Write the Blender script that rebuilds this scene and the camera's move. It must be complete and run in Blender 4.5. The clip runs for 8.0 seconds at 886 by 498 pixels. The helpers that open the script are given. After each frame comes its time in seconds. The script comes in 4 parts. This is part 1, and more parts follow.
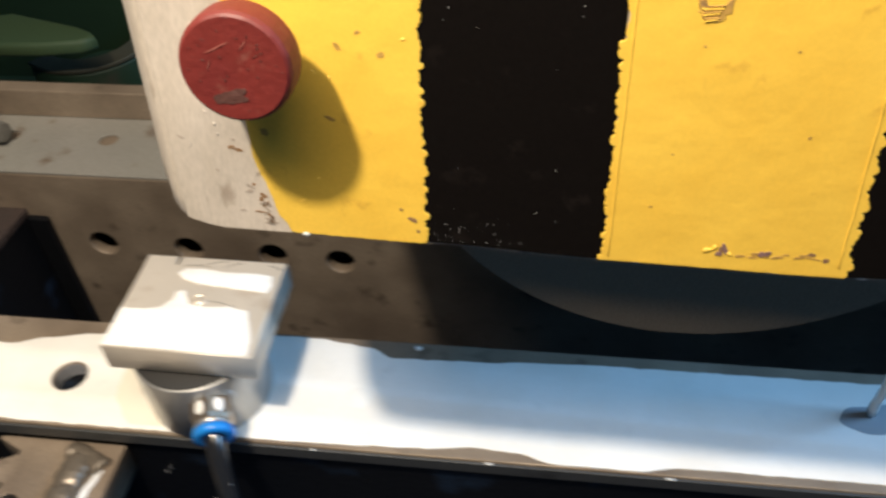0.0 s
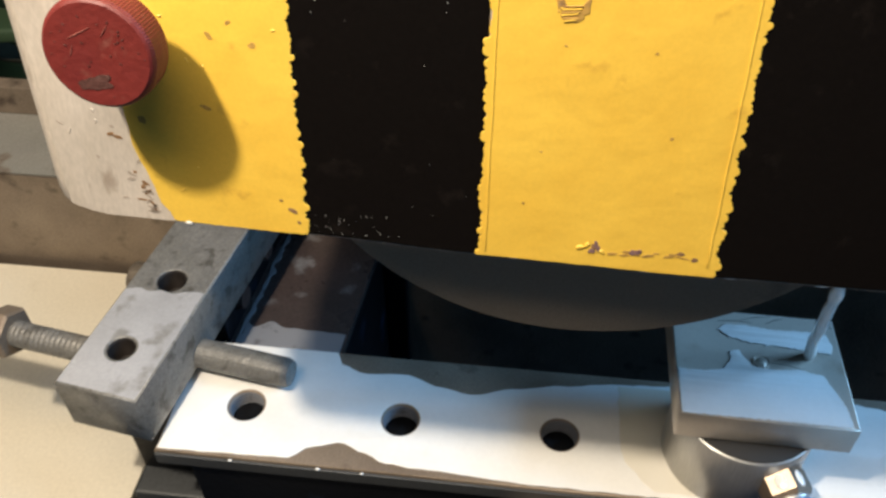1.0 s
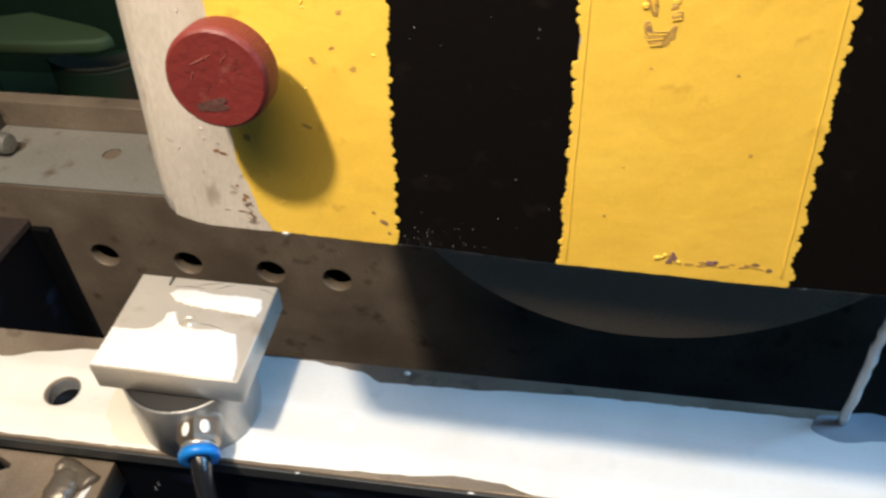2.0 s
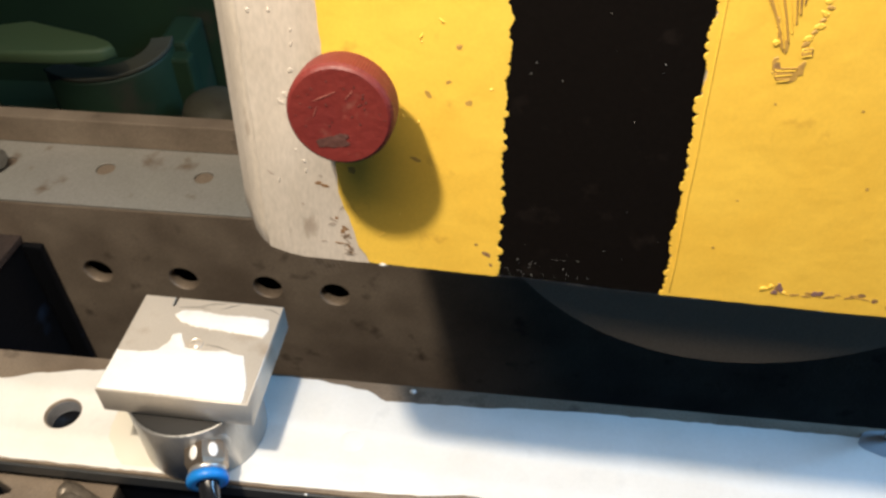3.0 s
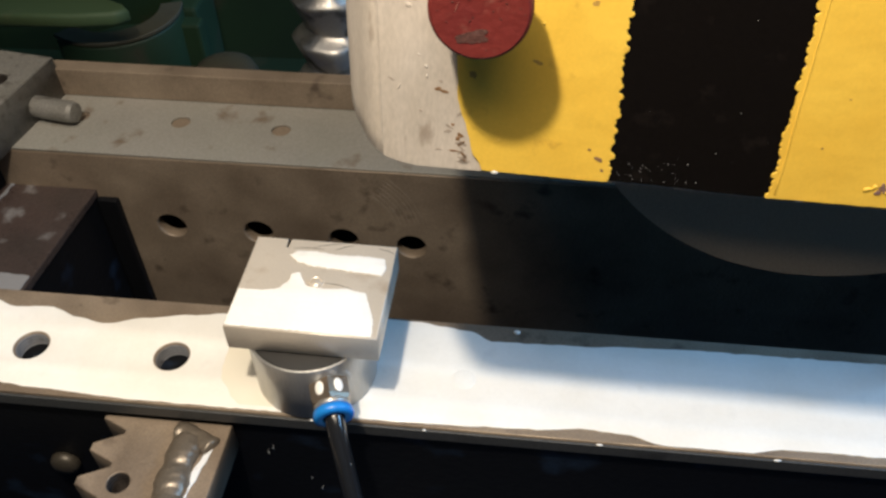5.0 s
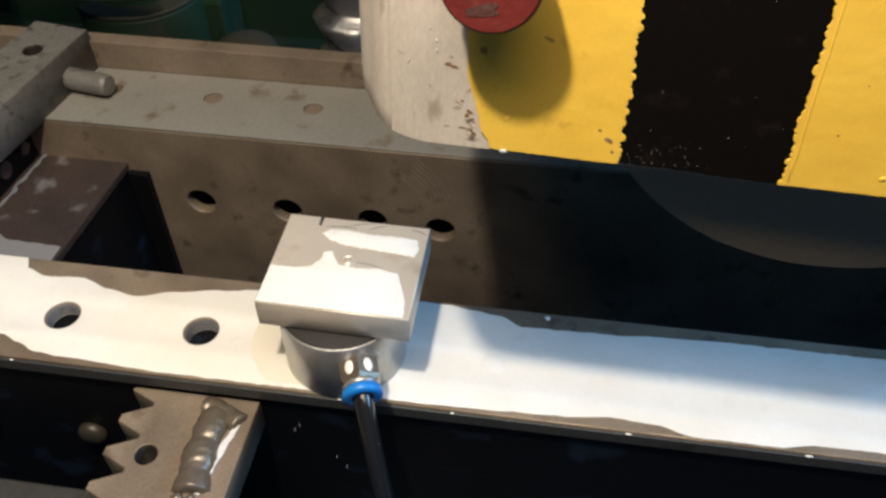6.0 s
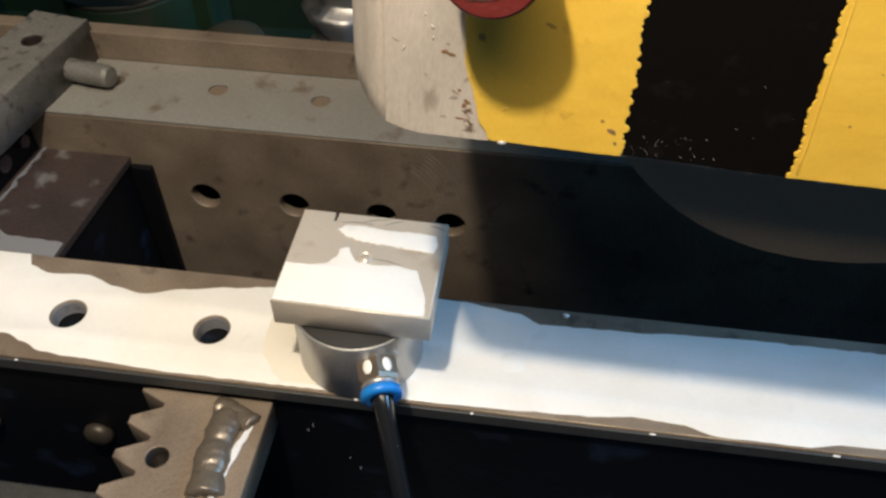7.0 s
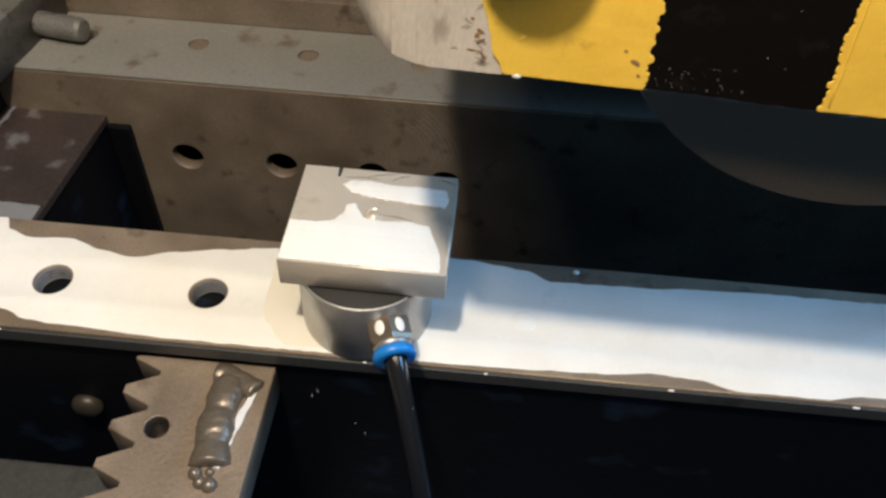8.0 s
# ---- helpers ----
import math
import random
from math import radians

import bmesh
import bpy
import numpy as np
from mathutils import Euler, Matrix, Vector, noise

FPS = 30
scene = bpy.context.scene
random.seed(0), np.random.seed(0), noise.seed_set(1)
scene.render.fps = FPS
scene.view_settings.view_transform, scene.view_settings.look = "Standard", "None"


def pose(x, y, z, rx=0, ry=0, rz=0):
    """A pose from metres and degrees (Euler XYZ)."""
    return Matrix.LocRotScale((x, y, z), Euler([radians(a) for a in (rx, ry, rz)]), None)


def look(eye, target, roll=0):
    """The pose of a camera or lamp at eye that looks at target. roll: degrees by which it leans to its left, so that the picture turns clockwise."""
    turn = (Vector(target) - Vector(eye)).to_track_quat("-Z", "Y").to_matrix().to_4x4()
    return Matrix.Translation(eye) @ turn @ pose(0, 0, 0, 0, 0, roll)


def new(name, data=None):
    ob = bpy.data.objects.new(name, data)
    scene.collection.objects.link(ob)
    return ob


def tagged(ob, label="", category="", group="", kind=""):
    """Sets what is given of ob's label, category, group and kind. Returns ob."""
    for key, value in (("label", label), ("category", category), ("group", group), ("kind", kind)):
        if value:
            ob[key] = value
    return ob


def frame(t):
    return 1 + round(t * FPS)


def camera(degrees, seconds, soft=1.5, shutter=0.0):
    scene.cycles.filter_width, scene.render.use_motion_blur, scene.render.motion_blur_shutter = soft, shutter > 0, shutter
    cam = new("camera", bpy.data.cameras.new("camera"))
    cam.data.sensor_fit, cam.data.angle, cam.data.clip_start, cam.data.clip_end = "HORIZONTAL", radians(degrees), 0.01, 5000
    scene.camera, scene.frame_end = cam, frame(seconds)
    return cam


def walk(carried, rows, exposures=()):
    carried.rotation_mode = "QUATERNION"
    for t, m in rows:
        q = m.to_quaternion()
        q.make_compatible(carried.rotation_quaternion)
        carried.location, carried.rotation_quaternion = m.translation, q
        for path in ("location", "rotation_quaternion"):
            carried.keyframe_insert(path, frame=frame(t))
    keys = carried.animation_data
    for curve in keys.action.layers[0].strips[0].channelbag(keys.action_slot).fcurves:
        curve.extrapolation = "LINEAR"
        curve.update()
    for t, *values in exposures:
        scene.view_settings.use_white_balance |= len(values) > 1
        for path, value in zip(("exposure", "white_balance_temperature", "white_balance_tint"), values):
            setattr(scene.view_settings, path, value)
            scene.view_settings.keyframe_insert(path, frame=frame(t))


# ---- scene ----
FOV = 55.8


def view(x, y, z, yaw, pitch, roll):
    """A hand-held pose from the eye and degrees of yaw, pitch and lean."""
    a, b = radians(yaw), radians(pitch)
    ahead = Vector((-math.sin(a) * math.cos(b), math.cos(a) * math.cos(b), math.sin(b)))
    return look((x, y, z), Vector((x, y, z)) + ahead, roll)


PATH = [
    (0.0, (0.1444, -0.1582, 0.2376, 7.66, -43.94, -3.25)),
    (0.3, (0.1522, -0.1576, 0.2332, 7.25, -43.17, -2.58)),
    (0.5, (0.1574, -0.1578, 0.2324, 6.09, -43.12, -1.60)),
    (0.6, (0.1625, -0.1591, 0.2335, 7.19, -43.07, -2.08)),
    (1.0, (0.1631, -0.1586, 0.2373, 5.55, -43.98, -0.52)),
    (1.2, (0.1681, -0.1597, 0.2374, 7.64, -43.32, -1.95)),
    (1.5, (0.1625, -0.1646, 0.2400, 8.38, -43.22, -2.38)),
    (1.6, (0.1608, -0.1644, 0.2411, 8.56, -43.47, -2.53)),
    (2.8, (0.1355, -0.1673, 0.2480, 9.30, -43.72, -2.59)),
    (3.0, (0.1289, -0.1631, 0.2484, 6.64, -43.49, -1.43)),
    (3.5, (0.1189, -0.1617, 0.2485, 4.24, -43.39, -1.37)),
    (4.0, (0.1122, -0.1742, 0.2467, 3.94, -44.20, -1.67)),
    (4.5, (0.1063, -0.1815, 0.2473, 5.29, -43.86, -1.06)),
    (4.7, (0.1026, -0.1804, 0.2424, 5.06, -44.36, -0.99)),
    (5.8, (0.1077, -0.1793, 0.2395, 6.00, -45.20, 0.33)),
    (6.0, (0.1060, -0.1797, 0.2385, 6.76, -45.65, -0.14)),
    (6.5, (0.1069, -0.1766, 0.2352, 6.88, -45.93, -0.19)),
    (7.0, (0.1040, -0.1748, 0.2341, 5.69, -46.14, 0.56)),
    (7.5, (0.1029, -0.1695, 0.2272, 4.47, -47.11, 1.47)),
    (8.0, (0.0936, -0.1716, 0.2223, 1.45, -48.09, 2.81)),
]
cam = camera(FOV, 8.0, soft=2.6, shutter=0.4)
walk(cam, [(t, view(*v)) for t, v in PATH], exposures=((0.0, 0.12), (1.5, 0.06), (3.0, 0.0), (4.7, -0.07), (6.5, -0.17), (8.0, -0.22)))

# ---- light: a warm machine lamp above on the near side, cool daylight from a window ----
world = bpy.data.worlds.new("workshop_air")
scene.world = world
world.use_nodes = True
world.node_tree.nodes["Background"].inputs[0].default_value = (0.35, 0.55, 1.0, 1)
world.node_tree.nodes["Background"].inputs[1].default_value = 0.01


def lamp(name, kind, place, target, power, colour, size):
    data = bpy.data.lights.new(name, kind)
    data.energy, data.color = power, colour
    if kind == "AREA":
        data.shape, data.size, data.size_y = "RECTANGLE", size[0], size[1]
    else:
        data.shadow_soft_size = size
    ob = new(name, data)
    ob.matrix_world = look(place, target)
    return ob


work_light = lamp("machine_lamp_light", "SPOT", (0.032, -0.140, 0.42), (0.10, 0.02, 0.0), 7.4, (1.0, 0.87, 0.70), 0.009)
work_light.data.spot_size, work_light.data.spot_blend = radians(96), 0.5
# Broad warm fill without a fixture, added to lighten the shadows on the guard.
soft_light = lamp("bench_lamp_light", "AREA", (0.12, -0.235, 0.84), (0.10, 0.0, 0.05), 5.6, (1.0, 0.85, 0.67), (0.70, 0.38))
daylight = lamp("window_daylight", "AREA", (2.08, 0.18, 1.25), (0.15, 0.0, 0.0), 50, (0.27, 0.58, 1.0), (1.0, 0.75))



# ---- materials ----
def material(name, base, rough=0.5, metal=0.0, spot=None, spots=0.0, scale=60.0, grain=0.0, grain_scale=900.0, bump=0.0, bump_scale=400.0, second=None, coat=0.0, stretch=(1, 1, 1), rough_var=0.0):
    """A surface with stains at one scale and grain at another, in metres of the object's own space."""
    m = bpy.data.materials.new(name)
    m.use_nodes = True
    nodes, links = m.node_tree.nodes, m.node_tree.links
    b = nodes["Principled BSDF"]
    b.inputs["Metallic"].default_value, b.inputs["Coat Weight"].default_value = metal, coat
    b.inputs["Coat Roughness"].default_value = 0.12
    where = nodes.new("ShaderNodeTexCoord")
    placed = nodes.new("ShaderNodeMapping")
    placed.inputs["Scale"].default_value = stretch
    links.new(where.outputs["Object"], placed.inputs["Vector"])

    def cloud(size, detail, low, high):
        n = nodes.new("ShaderNodeTexNoise")
        n.inputs["Scale"].default_value, n.inputs["Detail"].default_value = size, detail
        links.new(placed.outputs["Vector"], n.inputs["Vector"])
        r = nodes.new("ShaderNodeMapRange")
        r.inputs["From Min"].default_value, r.inputs["From Max"].default_value = low, high
        links.new(n.outputs["Fac"], r.inputs["Value"])
        return n, r

    def mix(a, c, fac):
        n = nodes.new("ShaderNodeMix")
        n.data_type = "RGBA"
        links.new(fac, n.inputs["Factor"])
        for socket, v in ((n.inputs[6], a), (n.inputs[7], c)):
            if isinstance(v, tuple):
                socket.default_value = (*v, 1)
            else:
                links.new(v, socket)
        return n.outputs[2]

    colour = base
    if second:
        _, r = cloud(scale * 0.35, 3, 0.35, 0.68)
        colour = mix(colour, second, r.outputs["Result"])
    if spot:
        _, r = cloud(scale, 5, 0.62 - spots, 0.74 - spots)
        colour = mix(colour, spot, r.outputs["Result"])
    if grain:
        _, r = cloud(grain_scale, 2, 0.3, 0.7)
        g = nodes.new("ShaderNodeMath")
        g.operation = "MULTIPLY_ADD"
        g.inputs[1].default_value, g.inputs[2].default_value = grain, 1 - grain / 2
        links.new(r.outputs["Result"], g.inputs[0])
        v = nodes.new("ShaderNodeVectorMath")
        v.operation = "SCALE"
        if isinstance(colour, tuple):
            v.inputs[0].default_value = colour
        else:
            links.new(colour, v.inputs[0])
        links.new(g.outputs[0], v.inputs["Scale"])
        colour = v.outputs[0]
    if isinstance(colour, tuple):
        b.inputs["Base Color"].default_value = (*colour, 1)
    else:
        links.new(colour, b.inputs["Base Color"])
    b.inputs["Roughness"].default_value = rough
    if rough_var:
        _, r = cloud(scale * 0.8, 4, 0.3, 0.7)
        r.inputs["To Min"].default_value, r.inputs["To Max"].default_value = max(0.04, rough - rough_var), rough + rough_var
        links.new(r.outputs["Result"], b.inputs["Roughness"])
    if bump:
        n, _ = cloud(bump_scale, 4, 0, 1)
        u = nodes.new("ShaderNodeBump")
        u.inputs["Strength"].default_value, u.inputs["Distance"].default_value = bump, 0.0006
        links.new(n.outputs["Fac"], u.inputs["Height"])
        links.new(u.outputs["Normal"], b.inputs["Normal"])
    return m


M = dict(
    bare=material("guard_bare_paint", (0.50, 0.445, 0.385), 0.48, 0.0, (0.26, 0.21, 0.165), -0.02, 200, 0.16, 1500, 0.35, 240, (0.41, 0.36, 0.30), stretch=(1, 1, 0.35)),
    yellow=material("yellow_paint", (0.76, 0.495, 0.068), 0.45, 0.0, (0.50, 0.28, 0.04), -0.03, 130, 0.06, 1400, 0.48, 130, (0.71, 0.44, 0.054)),
    black=material("black_paint", (0.0045, 0.0035, 0.003), 0.42, 0.0, (0.009, 0.007, 0.006), 0.0, 150, 0.2, 1200, 0.12, 250),
    chip=material("paint_chip", (0.20, 0.11, 0.05), 0.8, 0, None, 0, 60, 0.5, 2500, 0.6, 900),
    red=material("red_plastic", (0.138, 0.016, 0.012), 0.55, 0, (0.17, 0.045, 0.034), -0.02, 330, 0.15, 1500, 0.35, 500, (0.12, 0.013, 0.011)),
    wrinkle=material("dirty_yellow_paint", (0.42, 0.25, 0.06), 0.45, 0, (0.24, 0.14, 0.06), 0.03, 500),
    scuff=material("scuffed_plastic", (0.25, 0.085, 0.065), 0.6),
    grime=material("greasy_grime", (0.072, 0.028, 0.022), 0.6, 0, (0.12, 0.065, 0.055), 0.02, 700, 0.4, 2500, 0.4, 900),
    rub=material("rubbed_paint", (0.33, 0.28, 0.235), 0.6, 0, (0.22, 0.18, 0.15), 0.0, 900, 0.4, 2500),
    bruise=material("purplish_primer", (0.20, 0.115, 0.105), 0.6, 0, (0.10, 0.06, 0.05), 0.05, 1200, 0.3, 2500),
    flake=material("flaked_yellow", (0.40, 0.235, 0.05), 0.6, 0, (0.22, 0.12, 0.05), 0.04, 900, 0.3, 2500, 0.5, 900),
    disc=material("grinding_disc_face", (0.39, 0.31, 0.225), 0.72, 0.0, (0.25, 0.20, 0.15), 0.0, 60, 0.15, 1800, 0.3, 900),
    steel_dull=material("dull_oiled_steel", (0.190, 0.146, 0.108), 0.55, 0.4, (0.105, 0.078, 0.058), 0.0, 70, 0.25, 1300, 0.25, 700, (0.30, 0.24, 0.18), rough_var=0.15),
    ledge=material("grey_steel_ledge", (0.25, 0.245, 0.22), 0.55, 0.2, (0.16, 0.125, 0.095), 0.03, 70, 0.25, 1300, 0.25, 700, (0.26, 0.25, 0.23), rough_var=0.12),
    alu=material("milled_aluminium", (0.63, 0.565, 0.48), 0.40, 0.35, (0.50, 0.41, 0.32), 0.02, 60, 0.08, 1500, 0.1, 600, rough_var=0.1),
    bar=material("ground_bar", (0.165, 0.160, 0.145), 0.5, 0.25, (0.09, 0.085, 0.075), 0.06, 160, 0.4, 1100, 0.6, 350, (0.19, 0.185, 0.175), rough_var=0.15),
    chrome=material("turned_steel", (0.46, 0.45, 0.43), 0.40, 0.75, (0.34, 0.31, 0.28), 0.0, 90, 0.12, 1500, 0.15, 700, (0.54, 0.53, 0.50), stretch=(1, 1, 0.15), rough_var=0.1),
    brass=material("worn_nickel", (0.40, 0.31, 0.23), 0.36, 0.9, (0.26, 0.17, 0.10), 0.0, 200),
    dark=material("blackened_steel", (0.055, 0.043, 0.040), 0.34, 0.3, (0.21, 0.205, 0.21), 0.04, 60, 0.35, 900, 0.4, 500, (0.085, 0.06, 0.055), rough_var=0.15),
    film=material("milky_coolant", (0.84, 0.835, 0.81), 0.16, 0.0, (0.77, 0.765, 0.74), 0.0, 110, 0.03, 700, 0.08, 120, (0.79, 0.775, 0.735), coat=0.3),
    film_mid=material("wet_coolant", (0.44, 0.45, 0.47), 0.12, 0.0, None, 0, 60, 0, 900, 0.05, 200, (0.54, 0.55, 0.57)),
    film_wet=material("stirred_coolant", (0.24, 0.27, 0.31), 0.12, 0.0, None, 0, 60, 0, 900, 0.1, 160, (0.36, 0.40, 0.44)),
    film_low=material("drying_coolant", (0.30, 0.30, 0.305), 0.22, 0.0, (0.22, 0.215, 0.205), 0.06, 110, 0.1, 900, 0.1, 300, (0.36, 0.36, 0.37), rough_var=0.08),
    film_thin=material("thin_coolant", (0.20, 0.205, 0.22), 0.15, 0.0, (0.12, 0.115, 0.12), 0.02, 150, 0, 900, 0.1, 300),
    film_amber=material("amber_coolant", (0.75, 0.70, 0.58), 0.16, 0.0, None, 0, 60, 0, 900, 0.05, 200, (0.80, 0.76, 0.67)),
    film_wash=material("washed_coolant", (0.66, 0.67, 0.68), 0.2, 0.0, (0.50, 0.50, 0.51), 0.0, 300, 0, 900, 0.1, 400),
    blue=material("blue_release_ring", (0.012, 0.20, 0.62), 0.35),
    hose=material("black_air_hose", (0.012, 0.012, 0.013), 0.18, 0, None, 0, 60, 0, 900, 0, 400, coat=0.4),
    # One near-black steel for the rail web, supports and cross-member sides.
    near_black=material("near_black_steel", (0.005, 0.0055, 0.007), 0.45, 0.1, (0.012, 0.022, 0.042), 0.02, 45, 0.3, 700, 0.3, 300),
    soot_grey=material("greasy_grey_steel", (0.055, 0.058, 0.06), 0.5, 0.3, (0.03, 0.03, 0.03), 0.0, 50, 0.3, 700, 0.3, 300),
    # Near-black colour in place of shade in the web holes and under the clamp plate.
    gap_shade=material("near_black_gap_shade", (0.012, 0.011, 0.010), 0.7),
    scratched=material("scratched_steel", (0.30, 0.25, 0.20), 0.5, 0.4),
    thread=material("oily_thread", (0.07, 0.06, 0.055), 0.35, 0.6),
    weld=material("weld_metal", (0.165, 0.138, 0.108), 0.36, 0.45, (0.30, 0.18, 0.09), -0.03, 120, 0.25, 1200, 0.3, 500),
    greasy=material("greasy_bolt", (0.05, 0.043, 0.033), 0.45, 0.4),
    navy=material("dark_blue_enamel", (0.009, 0.020, 0.045), 0.3, 0.0, (0.02, 0.035, 0.065), 0.0, 30, 0.2, 500, 0.2, 200, (0.012, 0.022, 0.045), rough_var=0.12),
    cream=material("cream_enamel", (0.62, 0.56, 0.44), 0.35, 0, (0.45, 0.38, 0.28), -0.02, 25, 0.1, 700, 0.15, 200, (0.70, 0.66, 0.56)),
    green=material("green_enamel", (0.013, 0.038, 0.014), 0.6, 0, (0.030, 0.032, 0.018), 0.02, 20, 0.25, 500, 0.15, 200, (0.007, 0.022, 0.010)),
    green_pale=material("dusty_green_enamel", (0.052, 0.085, 0.034), 0.65, 0, (0.10, 0.11, 0.06), 0.0, 25, 0.15, 500, 0.15, 200),
    tan=material("tan_dusty_paint", (0.060, 0.056, 0.036), 0.65, 0, (0.05, 0.042, 0.03), 0.0, 40, 0.25, 500),
    foil=material("crumpled_foil", (0.42, 0.40, 0.37), 0.38, 0.8, (0.10, 0.10, 0.09), 0.06, 45, 0.2, 900, 0.6, 120),
    wall=material("workshop_plaster", (0.30, 0.30, 0.29), 0.9, 0, (0.2, 0.2, 0.19), 0, 2, 0.1, 60, 0.2, 30),
    concrete=material("concrete_floor", (0.20, 0.195, 0.185), 0.8, 0, (0.11, 0.105, 0.10), 0, 3, 0.2, 120, 0.3, 60),
)


for dull, gloss in (("black", 0.09), ("near_black", 0.14), ("navy", 0.14)):
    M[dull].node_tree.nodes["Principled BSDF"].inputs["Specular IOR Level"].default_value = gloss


# ---- mesh helpers ----
def part(name, bm, mat, parent=None, label="", smooth=False):
    if isinstance(bm, bmesh.types.BMesh):
        me = bpy.data.meshes.new(name)
        bm.normal_update()
        bm.to_mesh(me)
        bm.free()
    else:
        me = bm
        me.name = name
    me.materials.clear()
    me.materials.append(M[mat])
    if smooth:
        for p in me.polygons:
            p.use_smooth = True
    ob = new(name, me)
    ob.parent = parent
    if label:
        ob["label"] = label
    return ob


def place(me, m):
    me.transform(m)
    return me


def slab(outline, depth, holes=(), bevel=0.0, z=0.0):
    """A flat piece from an outline in x and y, its top at z and depth thick, with holes (x, y, radius) and eased edges."""
    cu = bpy.data.curves.new("outline", "CURVE")
    cu.dimensions, cu.fill_mode = "2D", "BOTH"
    cu.extrude, cu.bevel_depth, cu.bevel_resolution = depth / 2 - bevel, bevel, 1
    cu.offset = -bevel
    loops = [list(outline)]
    for hx, hy, r in holes:
        loops.append([(hx + r * math.cos(-k * math.tau / 28), hy + r * math.sin(-k * math.tau / 28)) for k in range(28)])
    for loop in loops:
        s = cu.splines.new("POLY")
        s.points.add(len(loop) - 1)
        for p, (x, y) in zip(s.points, loop):
            p.co = (x, y, 0, 1)
        s.use_cyclic_u = True
    ob = bpy.data.objects.new("outline", cu)
    scene.collection.objects.link(ob)
    me = bpy.data.meshes.new_from_object(ob.evaluated_get(bpy.context.evaluated_depsgraph_get()))
    bpy.data.objects.remove(ob)
    bpy.data.curves.remove(cu)
    bm = bmesh.new()
    bm.from_mesh(me)
    bmesh.ops.remove_doubles(bm, verts=bm.verts[:], dist=2e-6)
    bm.to_mesh(me)
    bm.free()
    me.transform(Matrix.Translation((0, 0, z - depth / 2)))
    return me


def rect(x0, y0, x1, y1):
    return [(x0, y0), (x1, y0), (x1, y1), (x0, y1)]


def block(x0, y0, z0, x1, y1, z1, bevel=0.0006):
    bm = bmesh.new()
    bmesh.ops.create_cube(bm, size=1, matrix=Matrix.Translation(((x0 + x1) / 2, (y0 + y1) / 2, (z0 + z1) / 2)) @ Matrix.Diagonal((x1 - x0, y1 - y0, z1 - z0, 1)))
    if bevel:
        bmesh.ops.bevel(bm, geom=bm.edges[:], offset=bevel, segments=2, affect="EDGES", profile=0.6)
    return bm


def lathe(profile, steps=40, wave=None):
    """A turned piece about z from (radius, height) pairs."""
    bm = bmesh.new()
    rings = []
    for n, (r, h) in enumerate(profile):
        if r <= 1e-6:
            rings.append([bm.verts.new((0, 0, h))])
            continue
        rings.append([])
        for k in range(steps):
            rr = r * (1 + (wave(n, k) if wave else 0))
            rings[-1].append(bm.verts.new((rr * math.cos(k * math.tau / steps), rr * math.sin(k * math.tau / steps), h)))
    for a, b in zip(rings, rings[1:]):
        for k in range(steps):
            q = [a[k % len(a)], a[(k + 1) % len(a)], b[(k + 1) % len(b)], b[k % len(b)]]
            q = list(dict.fromkeys(q))
            if len(q) > 2:
                bm.faces.new(q)
    bmesh.ops.recalc_face_normals(bm, faces=bm.faces[:])
    return bm


def turned(bm, m):
    bmesh.ops.transform(bm, matrix=m, verts=bm.verts[:])
    return bm


def tube(points, radii, steps=16):
    """A round bar along points, closed at its ends."""
    bm = bmesh.new()
    pts = [Vector(p) for p in points]
    rings = []
    for n, p in enumerate(pts):
        way = (pts[min(n + 1, len(pts) - 1)] - pts[max(n - 1, 0)]).normalized()
        turn = way.to_track_quat("Z", "Y").to_matrix()
        r = radii[n] if isinstance(radii, (list, tuple)) else radii
        rings.append([bm.verts.new(p + turn @ Vector((r * math.cos(k * math.tau / steps), r * math.sin(k * math.tau / steps), 0))) for k in range(steps)])
    for a, b in zip(rings, rings[1:]):
        for k in range(steps):
            bm.faces.new((a[k], a[(k + 1) % steps], b[(k + 1) % steps], b[k]))
    bm.faces.new(rings[0][::-1])
    bm.faces.new(rings[-1])
    bmesh.ops.recalc_face_normals(bm, faces=bm.faces[:])
    return bm


def thing(name, label, category, group="", kind=""):
    return tagged(new(name), label, category, group, kind)


def curve_y(knots, x):
    """A smooth line through a few (x, y) knots."""
    if x <= knots[0][0]:
        return knots[0][1]
    for (xa, ya), (xb, yb) in zip(knots, knots[1:]):
        if x <= xb:
            u = (x - xa) / (xb - xa)
            u = u * u * (3 - 2 * u)
            return ya + (yb - ya) * u
    return knots[-1][1]


